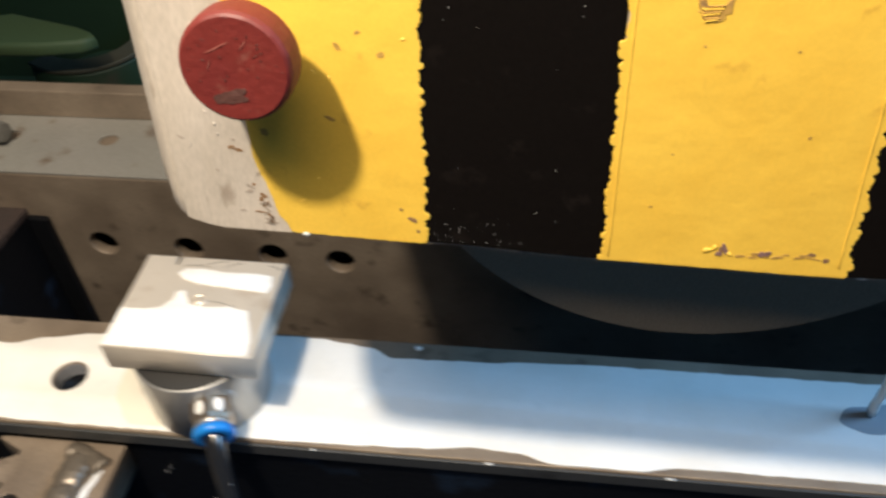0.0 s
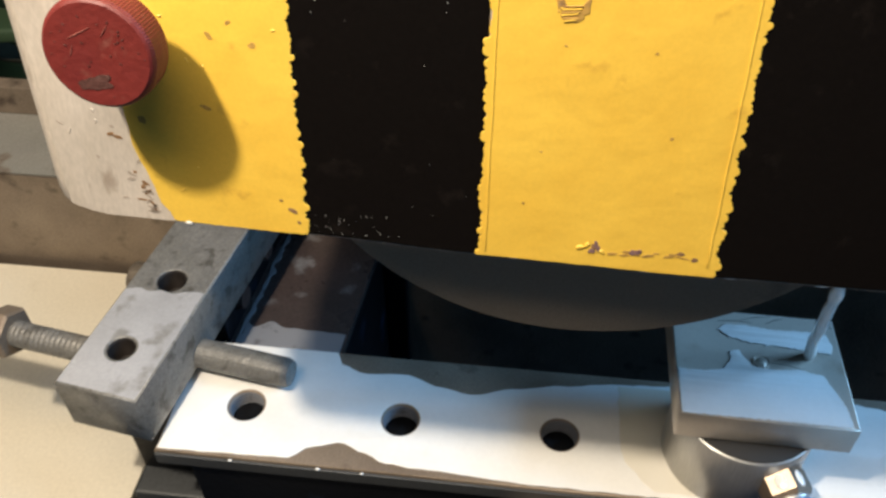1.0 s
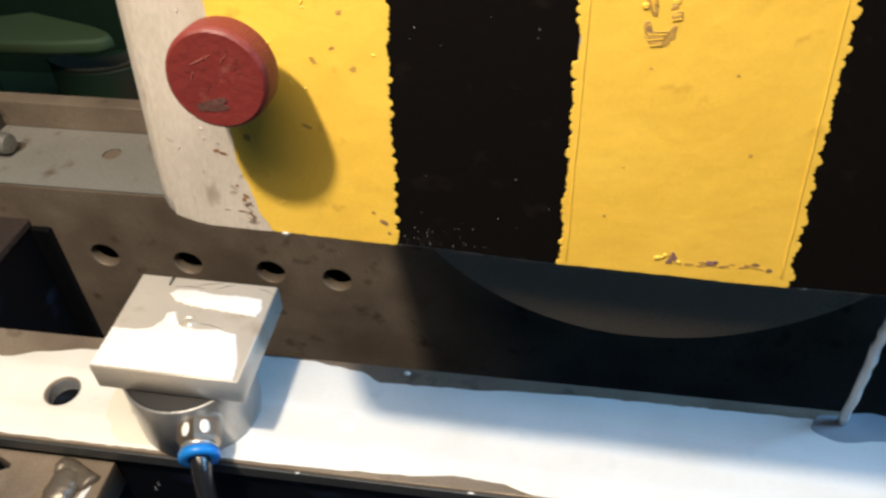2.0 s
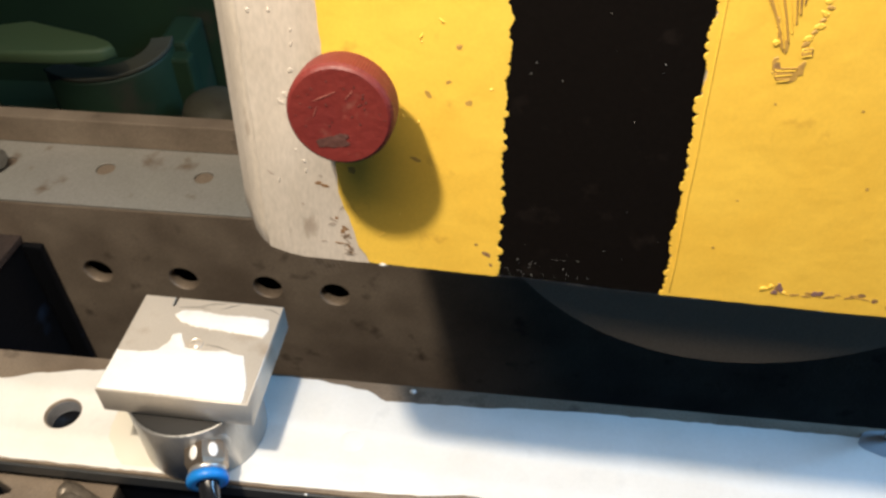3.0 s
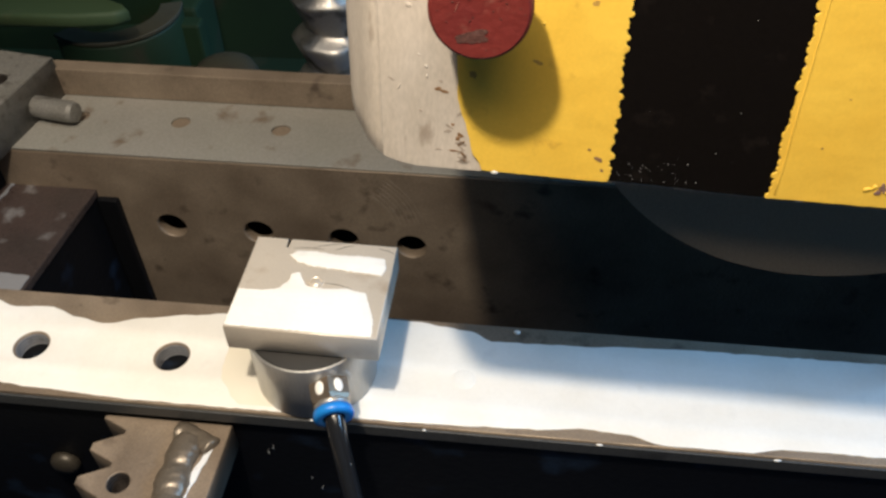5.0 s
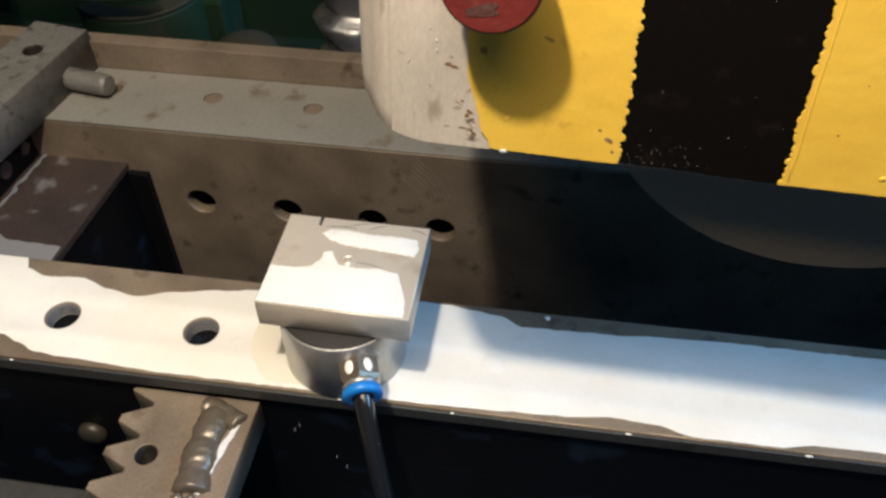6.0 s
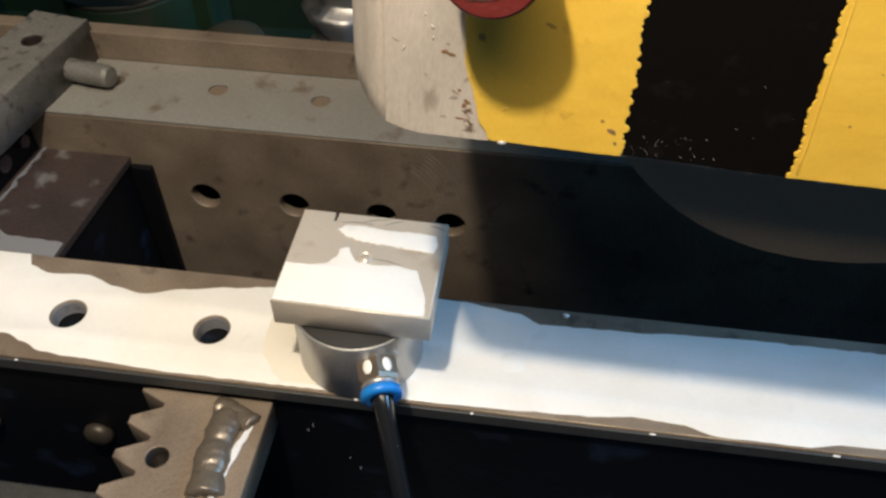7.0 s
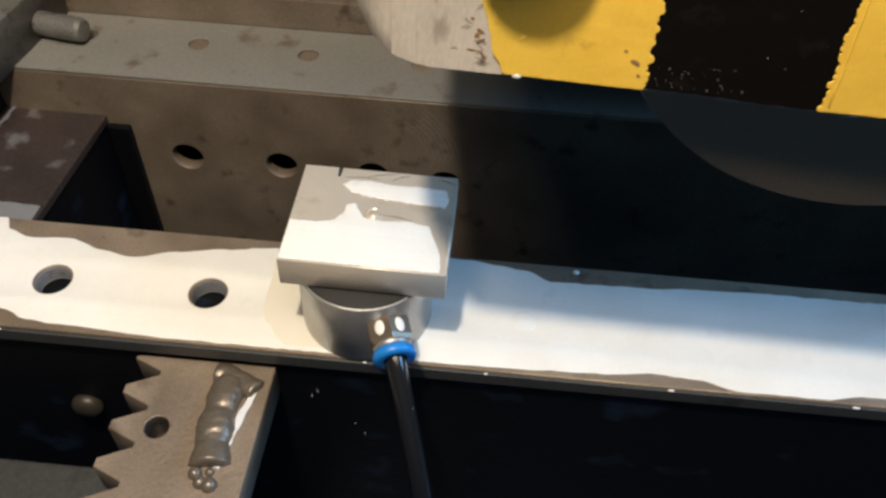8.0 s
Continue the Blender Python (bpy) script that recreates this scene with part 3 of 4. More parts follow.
def carriage():
    c = thing("sliding_carriage", "steel sliding carriage of two drilled rails, wet with milky coolant", "machine carriage")
    rail = part("front_rail", slab(rect(-0.132, -0.0205, 0.60, 0.0262), 0.006, HOLES, 0.0004), "steel_dull", c, "drilled flat steel rail")
    xs = np.linspace(-0.1312, 0.598, 300)
    wob = lambda x, s: 0.0004 * noise.noise((x * 160, s, 0)) + 0.0003 * noise.noise((x * 420, s, 5))
    outline = [(x, max(rail_film_front(x) + wob(x, 1), -0.0202)) for x in xs] + [(x, min(rail_film_back(x) + wob(x, 2), 0.0259)) for x in xs[::-1]]
    part("coolant_film", slab(outline, 0.0006, [(x, y, r + 0.0006) for x, y, r in HOLES], 0.0002, 0.0005), "film", rail, "wet milky white coolant film", True)
    for x, y, r in HOLES:
        part("threaded_hole", turned(lathe([(r + 0.0002, -0.0003), (r * 0.94, -0.0012), (r * 0.99, -0.0020), (r * 0.94, -0.0028), (r * 0.99, -0.0036), (r * 0.94, -0.0044), (r * 0.99, -0.0052), (r * 0.94, -0.0060)], 28), pose(x, y, 0)), "film_thin", rail)
    web = part("rail_web", block(-0.122, -0.0195, -0.16, 0.60, 0.022, -0.0062), "near_black", c, "near-black steel web")
    for x in (-0.092, -0.0465):
        part("bolt_head", turned(lathe([(0, 0), (0.0054, 0), (0.0058, 0.001), (0.0054, 0.0030), (0.0036, 0.0044), (0, 0.0048)], 24), pose(x, -0.0194, -0.0455, 90)), "greasy", web, "greasy round bolt head", True)
    rng = random.Random(21)
    for k in range(4):
        x, z, n = rng.uniform(0.030, 0.072), rng.uniform(-0.050, -0.014), rng.uniform(0.001, 0.003)
        part("coolant_dribble", tube([(x, -0.0196, z), (x + rng.uniform(-0.0004, 0.0004), -0.0198, z - n * 0.5), (x, -0.0196, z - n)], [0.0001, 0.0002, 0.00015], 8), "film_mid", web, "", True)
    for k in range(12):
        bead = bmesh.new()
        bmesh.ops.create_uvsphere(bead, u_segments=10, v_segments=6, radius=1, matrix=Matrix.Translation((rng.uniform(-0.12, 0.25), -0.0212, rng.uniform(-0.0020, -0.0004))) @ Matrix.Diagonal((rng.uniform(0.0005, 0.0016), 0.0004, 0.0003, 1)))
        part("edge_drop", bead, "film", rail, "", True)
    part("lower_flange", block(-0.122, -0.120, -0.060, -0.022, -0.041, -0.052, 0.001), "soot_grey", c)
    part("rail_lip", block(-0.1318, -0.0216, -0.0060, 0.598, -0.0206, -0.0008, 0.0003), "soot_grey", rail, "oily dark rail edge")
    plug = bmesh.new()
    bmesh.ops.create_uvsphere(plug, u_segments=24, v_segments=10, radius=1, matrix=Matrix.Translation((0.1064, 0, 0.0004)) @ Matrix.Diagonal((0.0044, 0.0044, 0.00035, 1)))
    part("filled_hole", plug, "film", rail, "hole brimming with coolant", True)
    amber = [(0.0198 + 0.0007 * noise.noise((y * 300, 6, 0)) + 0.010 * max(0.0, (-0.004 - y) / 0.014) ** 1.5, y) for y in np.linspace(0.0218, -0.0180, 40)] + [(0.046, y) for y in np.linspace(-0.0180, 0.0218, 8)]
    part("drained_film", slab(amber[::-1], 0.0002, (), 0.00005, 0.00062), "film_amber", rail, "thin amber coolant left beside the clamp")
    bead = bmesh.new()
    bmesh.ops.create_uvsphere(bead, u_segments=12, v_segments=8, radius=1, matrix=Matrix.Translation((0.1241, 0.0236, 0.0002)) @ Matrix.Diagonal((0.0013, 0.0010, 0.0006, 1)))
    part("coolant_bead", bead, "film", rail, "", True)
    # rear rail: a deep drilled face, a ledge and an upstand
    face = [(-0.0459, -0.0382, 0.0071), (-0.0026, -0.0388, 0.0071), (0.0392, -0.0401, 0.0071), (0.0721, -0.0417, 0.0071)]
    rear = part("rear_rail_web", place(slab(rect(-0.30, -0.110, 0.60, 0.0036), 0.006, face, 0.0005), Matrix.Translation((0, 0.1064, 0)) @ pose(0, 0, 0, 90)), "steel_dull", c, "brown oiled steel with drilled holes")
    for k in range(7):
        r = 0.030 + 0.0022 * k + 0.0006 * noise.noise((k * 3.1, 2, 0))
        sweep = [(0.036 + r * math.cos(a), 0.10645, -0.034 + r * math.sin(a)) for a in np.linspace(0.15 + 0.1 * noise.noise((k, 7, 0)), 0.95 + 0.2 * noise.noise((k * 2, 1, 0)), 14)]
        part("rubbed_arc", tube(sweep, [0.00002] + [0.00013] * 12 + [0.00002], 5), "scratched", rear, "bright scratch")
    top = [(-0.0901, 0.1335, 0.0042), (-0.0405, 0.1333, 0.0045), (0.0087, 0.1315, 0.0045), (0.0585, 0.1310, 0.0045)]
    ledge = part("rear_rail_ledge", slab(rect(-0.30, 0.1067, 0.60, 0.1580), 0.0012, top, 0.0002, 0.0049), "ledge", c, "grey steel ledge with small holes")
    for x, y, r in top:
        part("plugged_hole", turned(lathe([(0, -0.003), (r + 0.0003, -0.003), (r + 0.0003, -0.0035), (0, -0.0035)], 24), pose(x, y, 0.0066)), "steel_dull", ledge)
    part("rear_rail_upstand", block(-0.30, 0.1497, 0.0051, 0.60, 0.1578, 0.0200), "steel_dull", c, "brown steel upstand")
    # Dark sheet behind the web: shade inside its holes, put into colour.
    part("rear_rail_back", block(-0.30, 0.125, -0.110, 0.60, 0.131, -0.0035), "gap_shade", c)
    # cross member between the rails
    m = pose(0.0007, 0, 0, 0, 0, -4.2)
    part("cross_member", turned(block(-0.150, 0.0275, -0.0214, -0.0865, 0.111, -0.0174, 0.0005), m), "dark", c, "blackened steel plate wet with coolant")
    part("cross_member_web", turned(block(-0.150, 0.0275, -0.150, -0.0872, 0.1035, -0.0216, 0.0005), m), "near_black", c)
    part("cross_member_leg", turned(block(-0.0865, 0.0975, -0.108, -0.0765, 0.1035, -0.0216, 0.0008), m), "near_black", c)
    part("carriage_tray", block(-0.55, -0.07, -0.055, -0.157, 0.1020, -0.050), "cream", c, "cream enamel tray splashed with coolant")
    part("rail_support", block(-0.152, -0.004, -0.07, -0.1330, 0.024, 0.0030, 0.001), "near_black", c)
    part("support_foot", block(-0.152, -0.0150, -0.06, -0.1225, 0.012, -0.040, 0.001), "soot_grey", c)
    part("clamp_strip", turned(block(-0.165, 0.030, -0.0172, -0.131, 0.100, 0.0034, 0.0006), m), "near_black", c)
    for y, r in ((0.045, 0.0045), (0.072, 0.004), (0.088, 0.003)):
        part("strip_bolt", turned(lathe([(0, 0), (r, 0), (r * 1.05, 0.0006), (r, 0.003), (0, 0.0034)], 20), m @ pose(-0.131, y, -0.006) @ pose(0, 0, 0, 0, 90)), "dark", c)
    streak = [(-0.1290 + 0.001 * u + 0.0012 * noise.noise((u * 9, 3, 0)), 0.03 + 0.075 * u) for u in np.linspace(0, 1, 40)]
    part("coolant_streak", place(slab([(x - 0.0006, y) for x, y in streak] + [(x + 0.0010 + 0.0022 * noise.noise((y * 260, 1, 0)), y) for x, y in streak[::-1]], 0.0006, (), 0.0001, -0.0170), m), "film_thin", c, "dried white coolant streak")
    pool = [(-0.128 + 0.0405 * u, 0.0282) for u in np.linspace(0, 1, 8)] + [(-0.0875 - 0.0405 * u, 0.042 + 0.004 * noise.noise((u * 6, 7, 0))) for u in np.linspace(0, 1, 24)]
    part("coolant_pool", place(slab(pool, 0.0005, (), 0.0001, -0.0168), m), "film_thin", c, "thin milky coolant")
    return c


carriage_thing = carriage()


BAR_HOLES = [(-0.0154, 0.0178, 0.0045), (-0.0145, 0.0497, 0.0050), (-0.0140, 0.150, 0.0045)]


def stop_bar():
    s = thing("stop_bar", "drilled steel stop bar bolted across the rails", "stop bar")
    m = Matrix.Translation((-0.1315, -0.0202, 0.0054)) @ pose(0, 0, 0, 0, 0, -8.8)
    bar = part("bar", place(slab(rect(-0.0288, 0.0, 0, 0.1730), 0.022, BAR_HOLES, 0.0008, 0.0205), m), "bar", s, "ground steel bar")
    for x, y, r in BAR_HOLES:
        part("bolt_hole", turned(lathe([(r + 0.0001, 0.0204), (r - 0.0003, 0.0196), (r - 0.0003, 0.012), (0, 0.012)], 24), m @ pose(x, y, 0)), "thread", bar)
    damp = [(-0.0282, 0.0008), (-0.0006, 0.0008)] + [(-0.0006 - 0.0276 * u, 0.047 + 0.003 * noise.noise((u * 4, 3, 0)) - 0.005 * u) for u in np.linspace(0, 1, 24)]
    part("damp_film", place(slab(damp, 0.0002, [(x, y, r + 0.0010) for x, y, r in BAR_HOLES[:1]], 0.00005, 0.0206), m), "film_low", bar, "thin bluish coolant film")
    for y, z, n in ((0.0355, 0.0018, 0.034), (0.1520, 0.0062, 0.021)):
        part("stop_pin", turned(lathe([(0, 0), (0.0052, 0), (0.0053, n * 0.5), (0.0052, n - 0.002), (0.0045, n), (0, n + 0.0004)], 28), m @ pose(0, y, z) @ pose(0, 0, 0, 0, 90)), "bar", s, "dull round steel pin")
    for y in (0.022, 0.150):
        screw = part("adjusting_screw", turned(lathe([(0, 0), (0.0047, 0)] + [(0.0047 - 0.0002 * (k % 2), 0.001 * k) for k in range(1, 100)] + [(0, 0.10)], 28), m @ pose(-0.030, y, 0.0085) @ pose(0, 0, 0, 0, -90)), "bar", s, "threaded steel screw")
        part("lock_nut", turned(lathe([(0, 0), (0.0085, 0), (0.0092, 0.001), (0.0092, 0.007), (0.0085, 0.008), (0, 0.008)], 6), m @ pose(-0.063, y, 0.0085) @ pose(0, 0, 0, 0, -90)), "steel_dull", screw)
    part("bolt_head", turned(lathe([(0, 0), (0.006, 0), (0.0065, 0.001), (0.0065, 0.007), (0.0055, 0.008), (0, 0.008)], 24), m @ pose(-0.030, 0.058, 0.0075) @ pose(0, 0, 0, 0, -90)), "weld", s)
    return s


bar_thing = stop_bar()


def gear_rack():
    g = thing("gear_rack", "short steel gear rack welded below the front rail", "gear rack")
    out = [(0.0265, -0.020), (-0.0175, -0.020)]
    for k in range(8):
        y = -0.0205 - 0.0130 * k
        out += [(-0.0198, y), (-0.0198, y - 0.0012), (-0.0103, y - 0.0052), (-0.0103, y - 0.0066), (-0.0198, y - 0.0112)]
    out += [(-0.0198, -0.130), (0.0245, -0.130)]
    body = part("toothed_bar", slab(out[::-1], 0.014, [(-0.0052, -0.0458, 0.0038)], 0.0004, -0.0098), "steel_dull", g, "grey toothed steel bar")
    part("threaded_hole", turned(lathe([(0.0039, -0.0100), (0.0035, -0.011), (0.0037, -0.0118), (0.0034, -0.0126), (0.0037, -0.0134), (0.0034, -0.0142), (0.0036, -0.020), (0, -0.020)], 24), pose(-0.0052, -0.0458, 0)), "thread", body)
    rng = random.Random(2)
    def bead(points, radii):
        bm = tube(points, radii, 18)
        for v in bm.verts:
            v.co.z = -0.0099 + (v.co.z + 0.0099) * 0.75
            v.co += Vector((noise.noise(v.co * 420), noise.noise(v.co * 420 + Vector((9, 0, 0))), noise.noise(v.co * 420 + Vector((0, 9, 0))))) * 0.0005
        return bm
    stem = [(0.0135 - 0.0012 * math.sin(u * 3.0) + 0.0012 * u, -0.0265 - 0.031 * u, -0.0094) for u in np.linspace(0, 1, 60)]
    part("weld_bead", bead(stem, [0.0046 + 0.0009 * abs(math.sin(k * 0.14)) + 0.0007 * (k / 59) - (0.0022 if k in (0, 59) else 0) for k in range(60)]), "weld", body, "rippled weld bead", True)
    head = [(0.0075 + 0.0150 * u, -0.0248 - 0.0055 * u * u, -0.0094) for u in np.linspace(0, 1, 26)]
    part("weld_bead", bead(head, [0.0036 + 0.0004 * math.sin(k * 0.3) - (0.0014 if k in (0, 25) else 0) for k in range(26)]), "weld", body, "rippled weld bead", True)
    ws = [(0.0222 - 0.0040 * math.sin(min(u * 1.9, 1.57)) - 0.0012 * u + 0.0004 * noise.noise((u * 9, 2, 0)), -0.0305 - 0.027 * u) for u in np.linspace(0, 1, 40)]
    part("coolant_streak", slab([(x - 0.0012, y) for x, y in ws] + [(x + 0.0016 * math.sin(0.3 + 2.5 * (n / 39)) + 0.0006 * noise.noise((y * 300, 4, 0)), y) for n, (x, y) in reversed(list(enumerate(ws)))], 0.0008, (), 0.0002, -0.0094), "film_wash", body, "white coolant streak")
    # spatter blobs at the foot of the weld
    for k in range(4):
        blob = bmesh.new()
        r = rng.uniform(0.0014, 0.0026)
        bmesh.ops.create_uvsphere(blob, u_segments=12, v_segments=8, radius=r, matrix=Matrix.Translation((0.0125 + rng.uniform(-0.004, 0.004), -0.0605 + rng.uniform(-0.003, 0.003), -0.0098)))
        part("weld_spatter", blob, "weld", body, "", True)
    return g


rack_thing = gear_rack()


def pneumatic_clamp():
    c = thing("pneumatic_clamp", "square aluminium plate on a turned cylinder with air fitting", "pneumatic clamp")
    m = pose(0.0558, 0.0053, 0.0004, 0, 0, -0.8) @ Matrix.Diagonal((0.985, 0.965, 1, 1))
    axis = pose(0.0542, -0.0004, 0.0)
    part("clamp_plate", place(slab([(-0.0250, -0.0212), (0.0252, -0.0212), (0.0252, 0.0214), (-0.0127, 0.0214), (-0.0129, 0.0172), (-0.0135, 0.0172), (-0.0137, 0.0214), (-0.0250, 0.0214)], 0.0110, (), 0.0004, 0.0382), m), "alu", c, "square milled aluminium plate")
    plate = c.children[0]
    part("screw_plug", turned(lathe([(0, 0.0387), (0.0018, 0.0387), (0.0019, 0.0384), (0.0021, 0.0384), (0.0022, 0.0389), (0.0025, 0.0388), (0.0026, 0.0380)], 28), m @ pose(0.0006, 0.001, 0)), "alu", plate, "", True)
    edge = lambda u, q: 0.0006 * noise.noise((u * 14, q, 0)) + 0.0004 * noise.noise((u * 40, q, 3))
    def pool(name, rim, mat, low, label):
        line = []
        for k, (xa, ya) in enumerate(rim):
            xb, yb = rim[(k + 1) % len(rim)]
            n = max(2, int(math.hypot(xb - xa, yb - ya) / 0.0006))
            line += [(xa + (xb - xa) * u + edge(xa * 90 + ya * 70 + u, 1), ya + (yb - ya) * u + edge(ya * 99 + xa * 50 + u, 2)) for u in np.arange(n) / n]
        return part(name, place(slab([(min(max(x, -0.0247), 0.0249), min(max(y, -0.0209), 0.0211)) for x, y in line], 0.0004, (), 0.00014, low), m), mat, plate, label, True)
    pool("coolant_film", ((-0.0246, -0.0208), (0.0, -0.0208), (0.0232, -0.0208), (0.0228, -0.0140), (0.0205, -0.0080), (0.0180, -0.0022), (0.0110, -0.0008), (0.0040, -0.0018), (-0.0022, -0.0010), (-0.0042, 0.0020), (-0.0058, 0.0050), (-0.0086, 0.0042), (-0.0088, 0.0004), (-0.0112, -0.0030), (-0.0160, -0.0044), (-0.0246, -0.0046)), "film", 0.0386, "wet milky coolant film")
    pool("coolant_film", ((-0.0112, 0.0128), (-0.0080, 0.0102), (-0.0020, 0.0084), (0.0050, 0.0080), (0.0130, 0.0072), (0.0220, 0.0066), (0.0232, 0.0100), (0.0218, 0.0146), (0.0140, 0.0152), (0.0070, 0.0146), (-0.0030, 0.0156), (-0.0090, 0.0154)), "film", 0.0386, "wet milky coolant film")
    for a, b in (((-0.004, 0.0178), (0.006, 0.0206)), ((0.004, 0.0172), (0.010, 0.0202)), ((-0.011, 0.0168), (0.000, 0.0172)), ((0.003, 0.0012), (0.013, -0.0004)), ((0.019, 0.0196), (0.0248, 0.0176))):
        c0, c1 = (m @ Vector((*q, 0.0382)) for q in (a, b))
        mid = (c0 + c1) / 2 + Vector((0, 0.0005, 0))
        part("scratch", tube([c0, mid, c1], [0.00005, 0.00012, 0.00005], 6), "thread", plate)
    part("cylinder_body", turned(lathe([(0, 0.0006), (0.0205, 0.0006), (0.0212, 0.0012), (0.0212, 0.0256), (0.0210, 0.0263), (0.012, 0.0264), (0, 0.0264)], 64), axis), "chrome", c, "bright turned steel cylinder", True)
    # Rod and cylinder top coloured near black, for the shaded gap below the plate.
    part("piston_rod", turned(lathe([(0.0150, 0.0262), (0.0150, 0.0274)], 40), m), "gap_shade", c)
    part("cylinder_seal", turned(lathe([(0.0, 0.0269), (0.0200, 0.0269), (0.0205, 0.0266), (0.0205, 0.0260)], 48), axis), "gap_shade", c, "cylinder top coloured dark like the shade under the plate", True)
    # air fitting, leaning down towards the near side
    d = Vector((0.32, -0.93, -0.16)).normalized()
    f = Matrix.Translation(Vector((0.0628, -0.0165, 0.0166))) @ d.to_track_quat("Z", "Y").to_matrix().to_4x4() @ pose(0, 0, 0, 0, 0, 30)
    fit = part("air_fitting", turned(lathe([(0.0042, -0.004), (0.0042, 0.001), (0.0064, 0.0011), (0.0072, 0.0022), (0.0072, 0.0078), (0.0064, 0.0092), (0.0056, 0.0094), (0.0056, 0.0115)], 6), f), "brass", c, "nickel-plated hexagon fitting")
    part("fitting_collar", turned(lathe([(0.0040, -0.0060), (0.0074, -0.0060), (0.0079, -0.0052), (0.0079, 0.0004), (0.0072, 0.0012), (0.0040, 0.0012)], 36), f), "chrome", fit, "round steel collar", True)
    part("fitting_neck", turned(lathe([(0.0046, 0.0088), (0.0058, 0.0090), (0.0060, 0.0098), (0.0058, 0.0106), (0.0046, 0.0108)], 36), f), "chrome", fit, "", True)
    # White blobs on two flats, painted in for bright reflections.
    for a in (60, 120):
        wet = bmesh.new()
        bmesh.ops.create_uvsphere(wet, u_segments=14, v_segments=8, radius=1, matrix=f @ pose(0, 0, 0, 0, 0, a - 30) @ Matrix.Translation((0.00615, 0, 0.0050)) @ Matrix.Diagonal((0.0004, 0.0017, 0.0025, 1)))
        part("coolant_drop", wet, "film", fit, "reflection painted white on the flat", True)
    part("release_ring", turned(lathe([(0.0036, 0.0140), (0.0052, 0.0142), (0.0064, 0.0138), (0.0067, 0.0128), (0.0064, 0.0112), (0.0050, 0.0108)], 40), f), "blue", fit, "bright blue plastic ring", True)
    o = f @ Vector((0, 0, 0.010))
    pts = [o + d * 0.002 * k + Vector((0.00002, 0.0, -0.00022)) * k * k for k in range(34)]
    rng = random.Random(5)
    for k in (7, 11, 15, 18, 24):
        drop = bmesh.new()
        q = pts[k] + Vector((rng.uniform(0.0012, 0.0026), 0.0, 0.0024))
        bmesh.ops.create_uvsphere(drop, u_segments=10, v_segments=6, radius=1, matrix=Matrix.Translation(q) @ Matrix.Diagonal((0.0003, 0.0008, 0.0004, 1)))
        part("coolant_drop", drop, "film", fit, "", True)
    part("air_hose", tube(pts, 0.0032, 16), "hose", c, "glossy black air hose", True)
    return c


clamp_thing = pneumatic_clamp()


# ---- machine bed and the dark space below ----
tagged(part("machine_bed", block(-0.9, -0.45, -0.92, 1.2, 0.40, -0.175, 0.004), "navy"), "dark blue enamelled machine bed", "machine bed", kind="structure")


# ---- green machine behind ----
def green_machine():
    g = thing("green_machine", "dusty green enamelled machine standing behind the rails", "machine")
    part("body", block(-0.75, 0.54, -0.92, 0.35, 1.1, 0.25, 0.01), "green", g)
    part("base_casting", block(-0.80, 0.36, -0.92, 0.45, 0.66, -0.215, 0.012), "green", g)
    def arc(outer, inner, first, last):
        sweep = np.linspace(first, last, 36)
        return [(outer * math.cos(a), outer * math.sin(a)) for a in sweep] + [(inner * math.cos(a), inner * math.sin(a)) for a in sweep[::-1]]
    part("curved_cover", place(slab(arc(0.058, 0.041, -2.25, 0.30), 0.095, (), 0.003), pose(-0.244, 0.472, -0.132)), "green", g, "curved green cover with a dusty rim", True)
    part("cover_rim", place(slab(arc(0.0585, 0.039, -2.27, 0.32), 0.004, (), 0.001), pose(-0.244, 0.472, -0.1275)), "tan", g, "dusty tan rim")
    part("cover_arm", block(-0.203, 0.486, -0.22, -0.176, 0.536, -0.132, 0.004), "green", g)
    part("cover_floor", place(slab([(0.04 * math.cos(a * math.tau / 30), 0.04 * math.sin(a * math.tau / 30)) for a in range(30)], 0.01), pose(-0.244, 0.472, -0.165)), "green", g)
    part("tongue", place(slab([(-0.36, 0.372), (-0.23, 0.376), (-0.20, 0.381), (-0.189, 0.389), (-0.196, 0.397), (-0.21, 0.4045), (-0.243, 0.415), (-0.274, 0.425), (-0.36, 0.395)], 0.012, (), 0.003), pose(0, 0, -0.080)), "green_pale", g, "pale dusty green tongue")
    part("tongue_bracket", block(-0.36, 0.395, -0.22, -0.335, 0.43, -0.093, 0.004), "green", g)
    part("post", block(-0.199, 0.470, -0.22, -0.170, 0.486, -0.140, 0.003), "green", g)
    part("round_cap", turned(lathe([(0, 0.0), (0.016, -0.002), (0.025, -0.007), (0.029, -0.016), (0.029, -0.06)], 32), pose(-0.141, 0.436, -0.153)), "tan", g, "tan rounded cap", True)
    return g


green_machine()


def bellows():
    b = thing("metal_bellows", "crumpled silver bellows hanging behind the guard", "bellows")
    prof = [(0.0, 0.30)]
    for k in range(14):
        z = 0.30 - 0.034 * k
        prof += [(0.030, z - 0.002), (0.033, z - 0.006), (0.022, z - 0.030), (0.021, z - 0.033)]
    wave = lambda row, step: 0.24 * noise.noise((row * 0.7, math.cos(step * math.tau / 36) * 1.5, math.sin(step * math.tau / 36) * 1.5))
    part("folds", turned(lathe(prof, 36, wave), pose(-0.030, 0.40, 0.012)), "foil", b, "", True)


bellows()



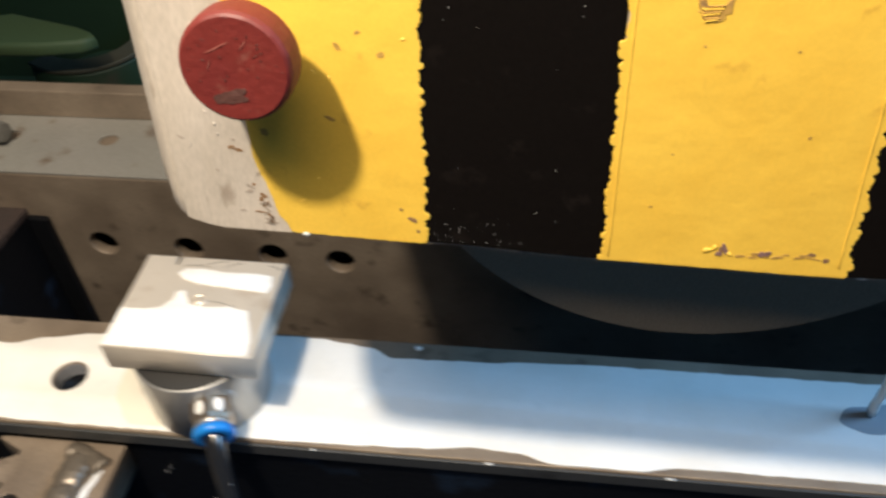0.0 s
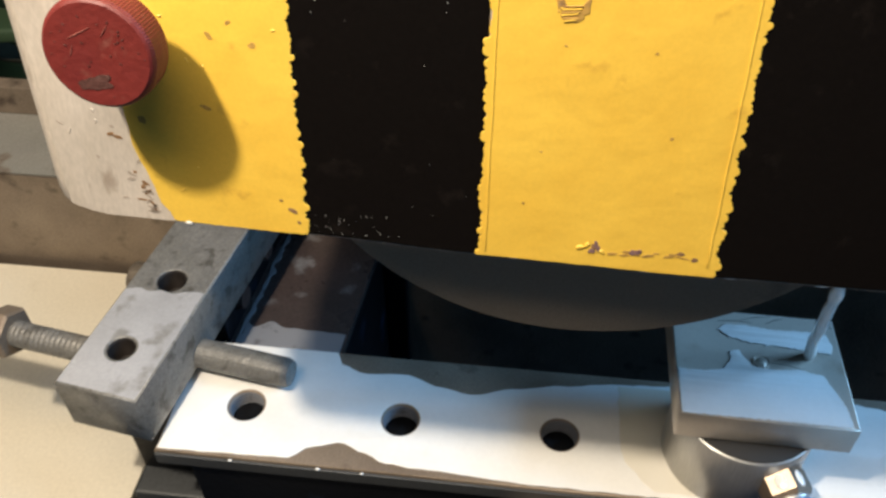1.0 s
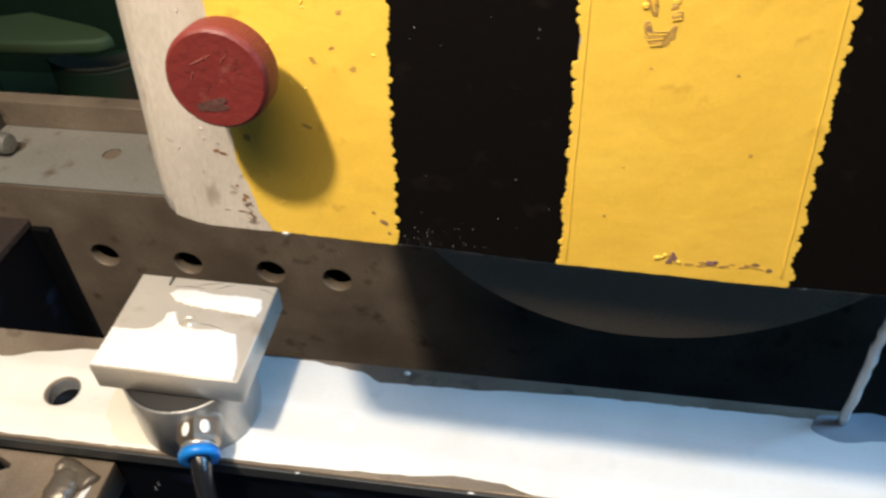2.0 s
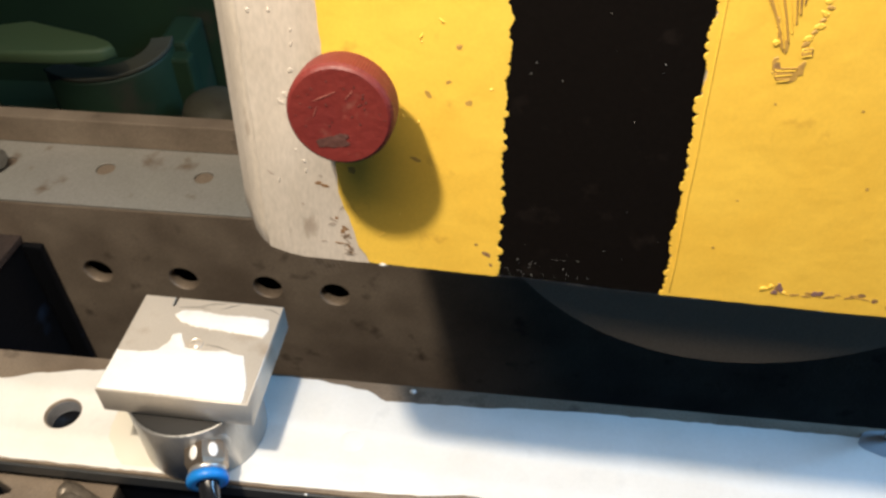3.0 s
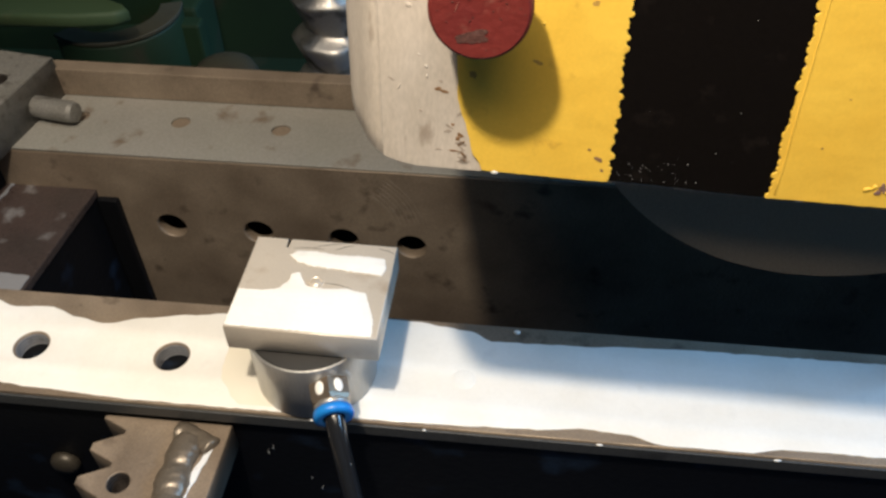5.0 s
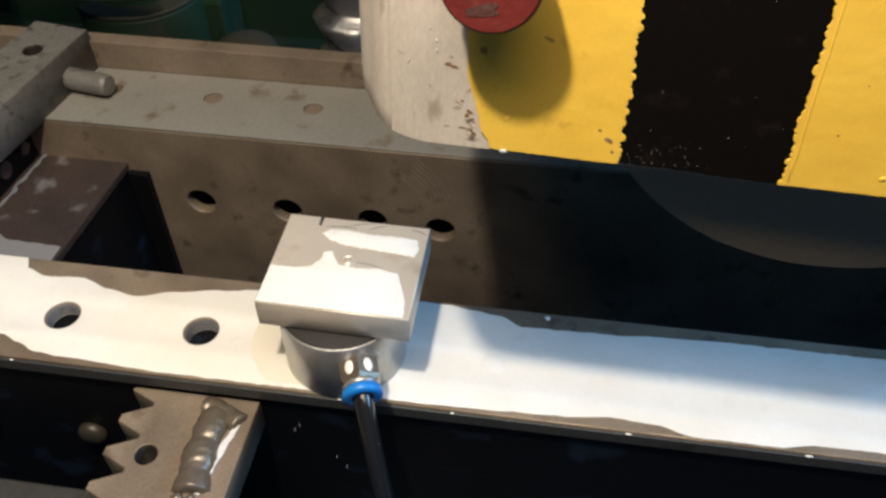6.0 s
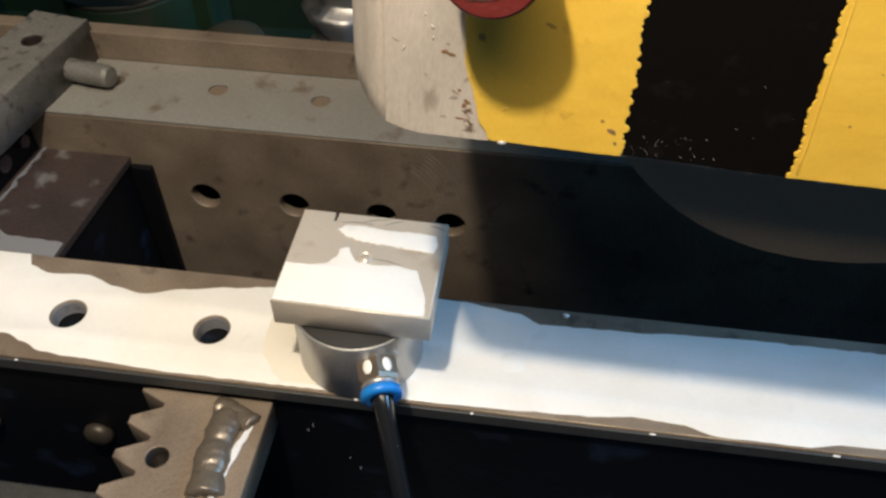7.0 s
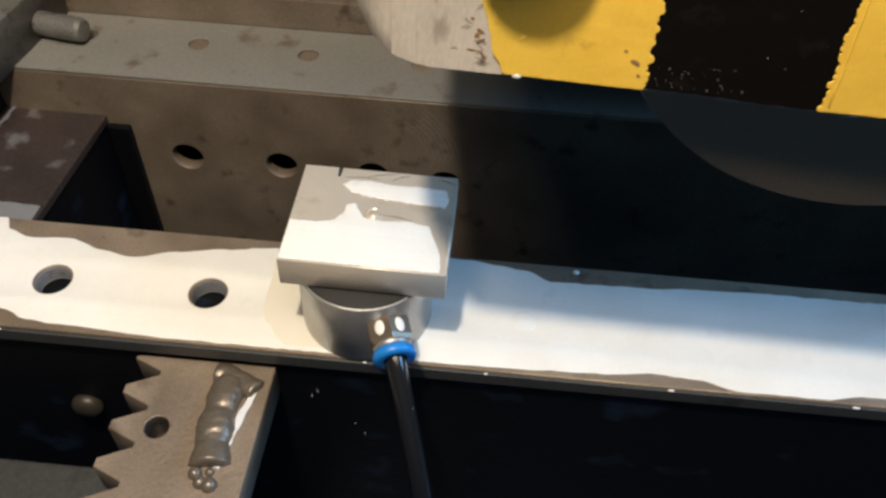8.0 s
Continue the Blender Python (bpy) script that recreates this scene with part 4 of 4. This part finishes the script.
# ---- coolant stream from the guard onto the rail ----
def coolant_stream():
    c = thing("coolant_stream", "thin white stream of milky coolant falling on the rail", "coolant")
    way = [Vector(p) for p in ((0.2340, -0.0285, 0.1255), (0.2395, -0.020, 0.108), (0.2470, -0.008, 0.086), (0.2530, 0.003, 0.060), (0.2580, 0.011, 0.032), (0.2605, 0.0145, 0.0012))]
    line, girth = [], []
    for k in range(41):
        u = k / 40 * 5
        n = min(int(u), 4)
        p = way[n].lerp(way[n + 1], u - n)
        line.append(p + Vector((noise.noise((k * 0.35, 1, 0)), noise.noise((k * 0.35, 5, 0)), 0)) * 0.0007)
        girth.append((0.0016 + 0.0026 * max(0.0, 1 - k / 9) ** 1.5) * (1 + 0.35 * noise.noise((k * 0.6, 9, 0))))
    part("stream", tube(line, girth, 12), "film", c, "", True)
    dip = []
    for a in np.linspace(0, math.tau, 64)[:-1]:
        k = 1 + 0.35 * noise.noise((math.cos(a) * 1.3, math.sin(a) * 1.3, 4.0))
        dip.append((0.2650 + 0.0150 * k * math.cos(a), 0.0125 + 0.0062 * k * math.sin(a)))
    part("splash_dip", slab(dip, 0.0003, (), 0, 0.00058), "film_wet", c, "stirred wet hollow in the film")



coolant_stream()


# ---- what moves ----
# seconds, travel along the rails and cross feed; the rails run 1.49 degrees off the x axis
SLIDE = [(0.0, -0.0171, 0.0127), (0.1, 0.0052, 0.0125), (0.3, 0.0500, 0.0122), (0.5, 0.0964, 0.0119), (0.6, 0.1164, 0.0117), (0.8, 0.1630, 0.0112), (0.9, 0.1836, 0.0090), (1.0, 0.1859, 0.0057), (1.1, 0.1645, 0.0020), (1.2, 0.1383, 0.0003), (1.3, 0.1155, 0.0005), (1.5, 0.0712, 0.0008), (1.6, 0.0492, 0.0007), (1.7, 0.0253, 0.0006), (1.9, -0.0060, 0.0005), (2.2, -0.0245, 0.0002), (2.8, -0.0290, -0.0003), (3.0, -0.0295, -0.0006), (3.5, -0.0285, -0.0012), (4.0, -0.0259, -0.0008), (4.5, -0.0205, -0.0005), (4.7, -0.0166, -0.0004), (5.8, -0.0050, -0.0001), (6.0, -0.0039, 0.0000), (6.5, -0.0002, 0.0002), (7.0, 0.0046, 0.0004), (7.5, 0.0066, 0.0006), (8.0, 0.0110, 0.0008)]


def motions():
    for ob in (carriage_thing, bar_thing, rack_thing, clamp_thing):
        walk(ob, [(t, pose(s, feed - 0.026 * s, 0, 0, 0, -1.49)) for t, s, feed in SLIDE])


motions()
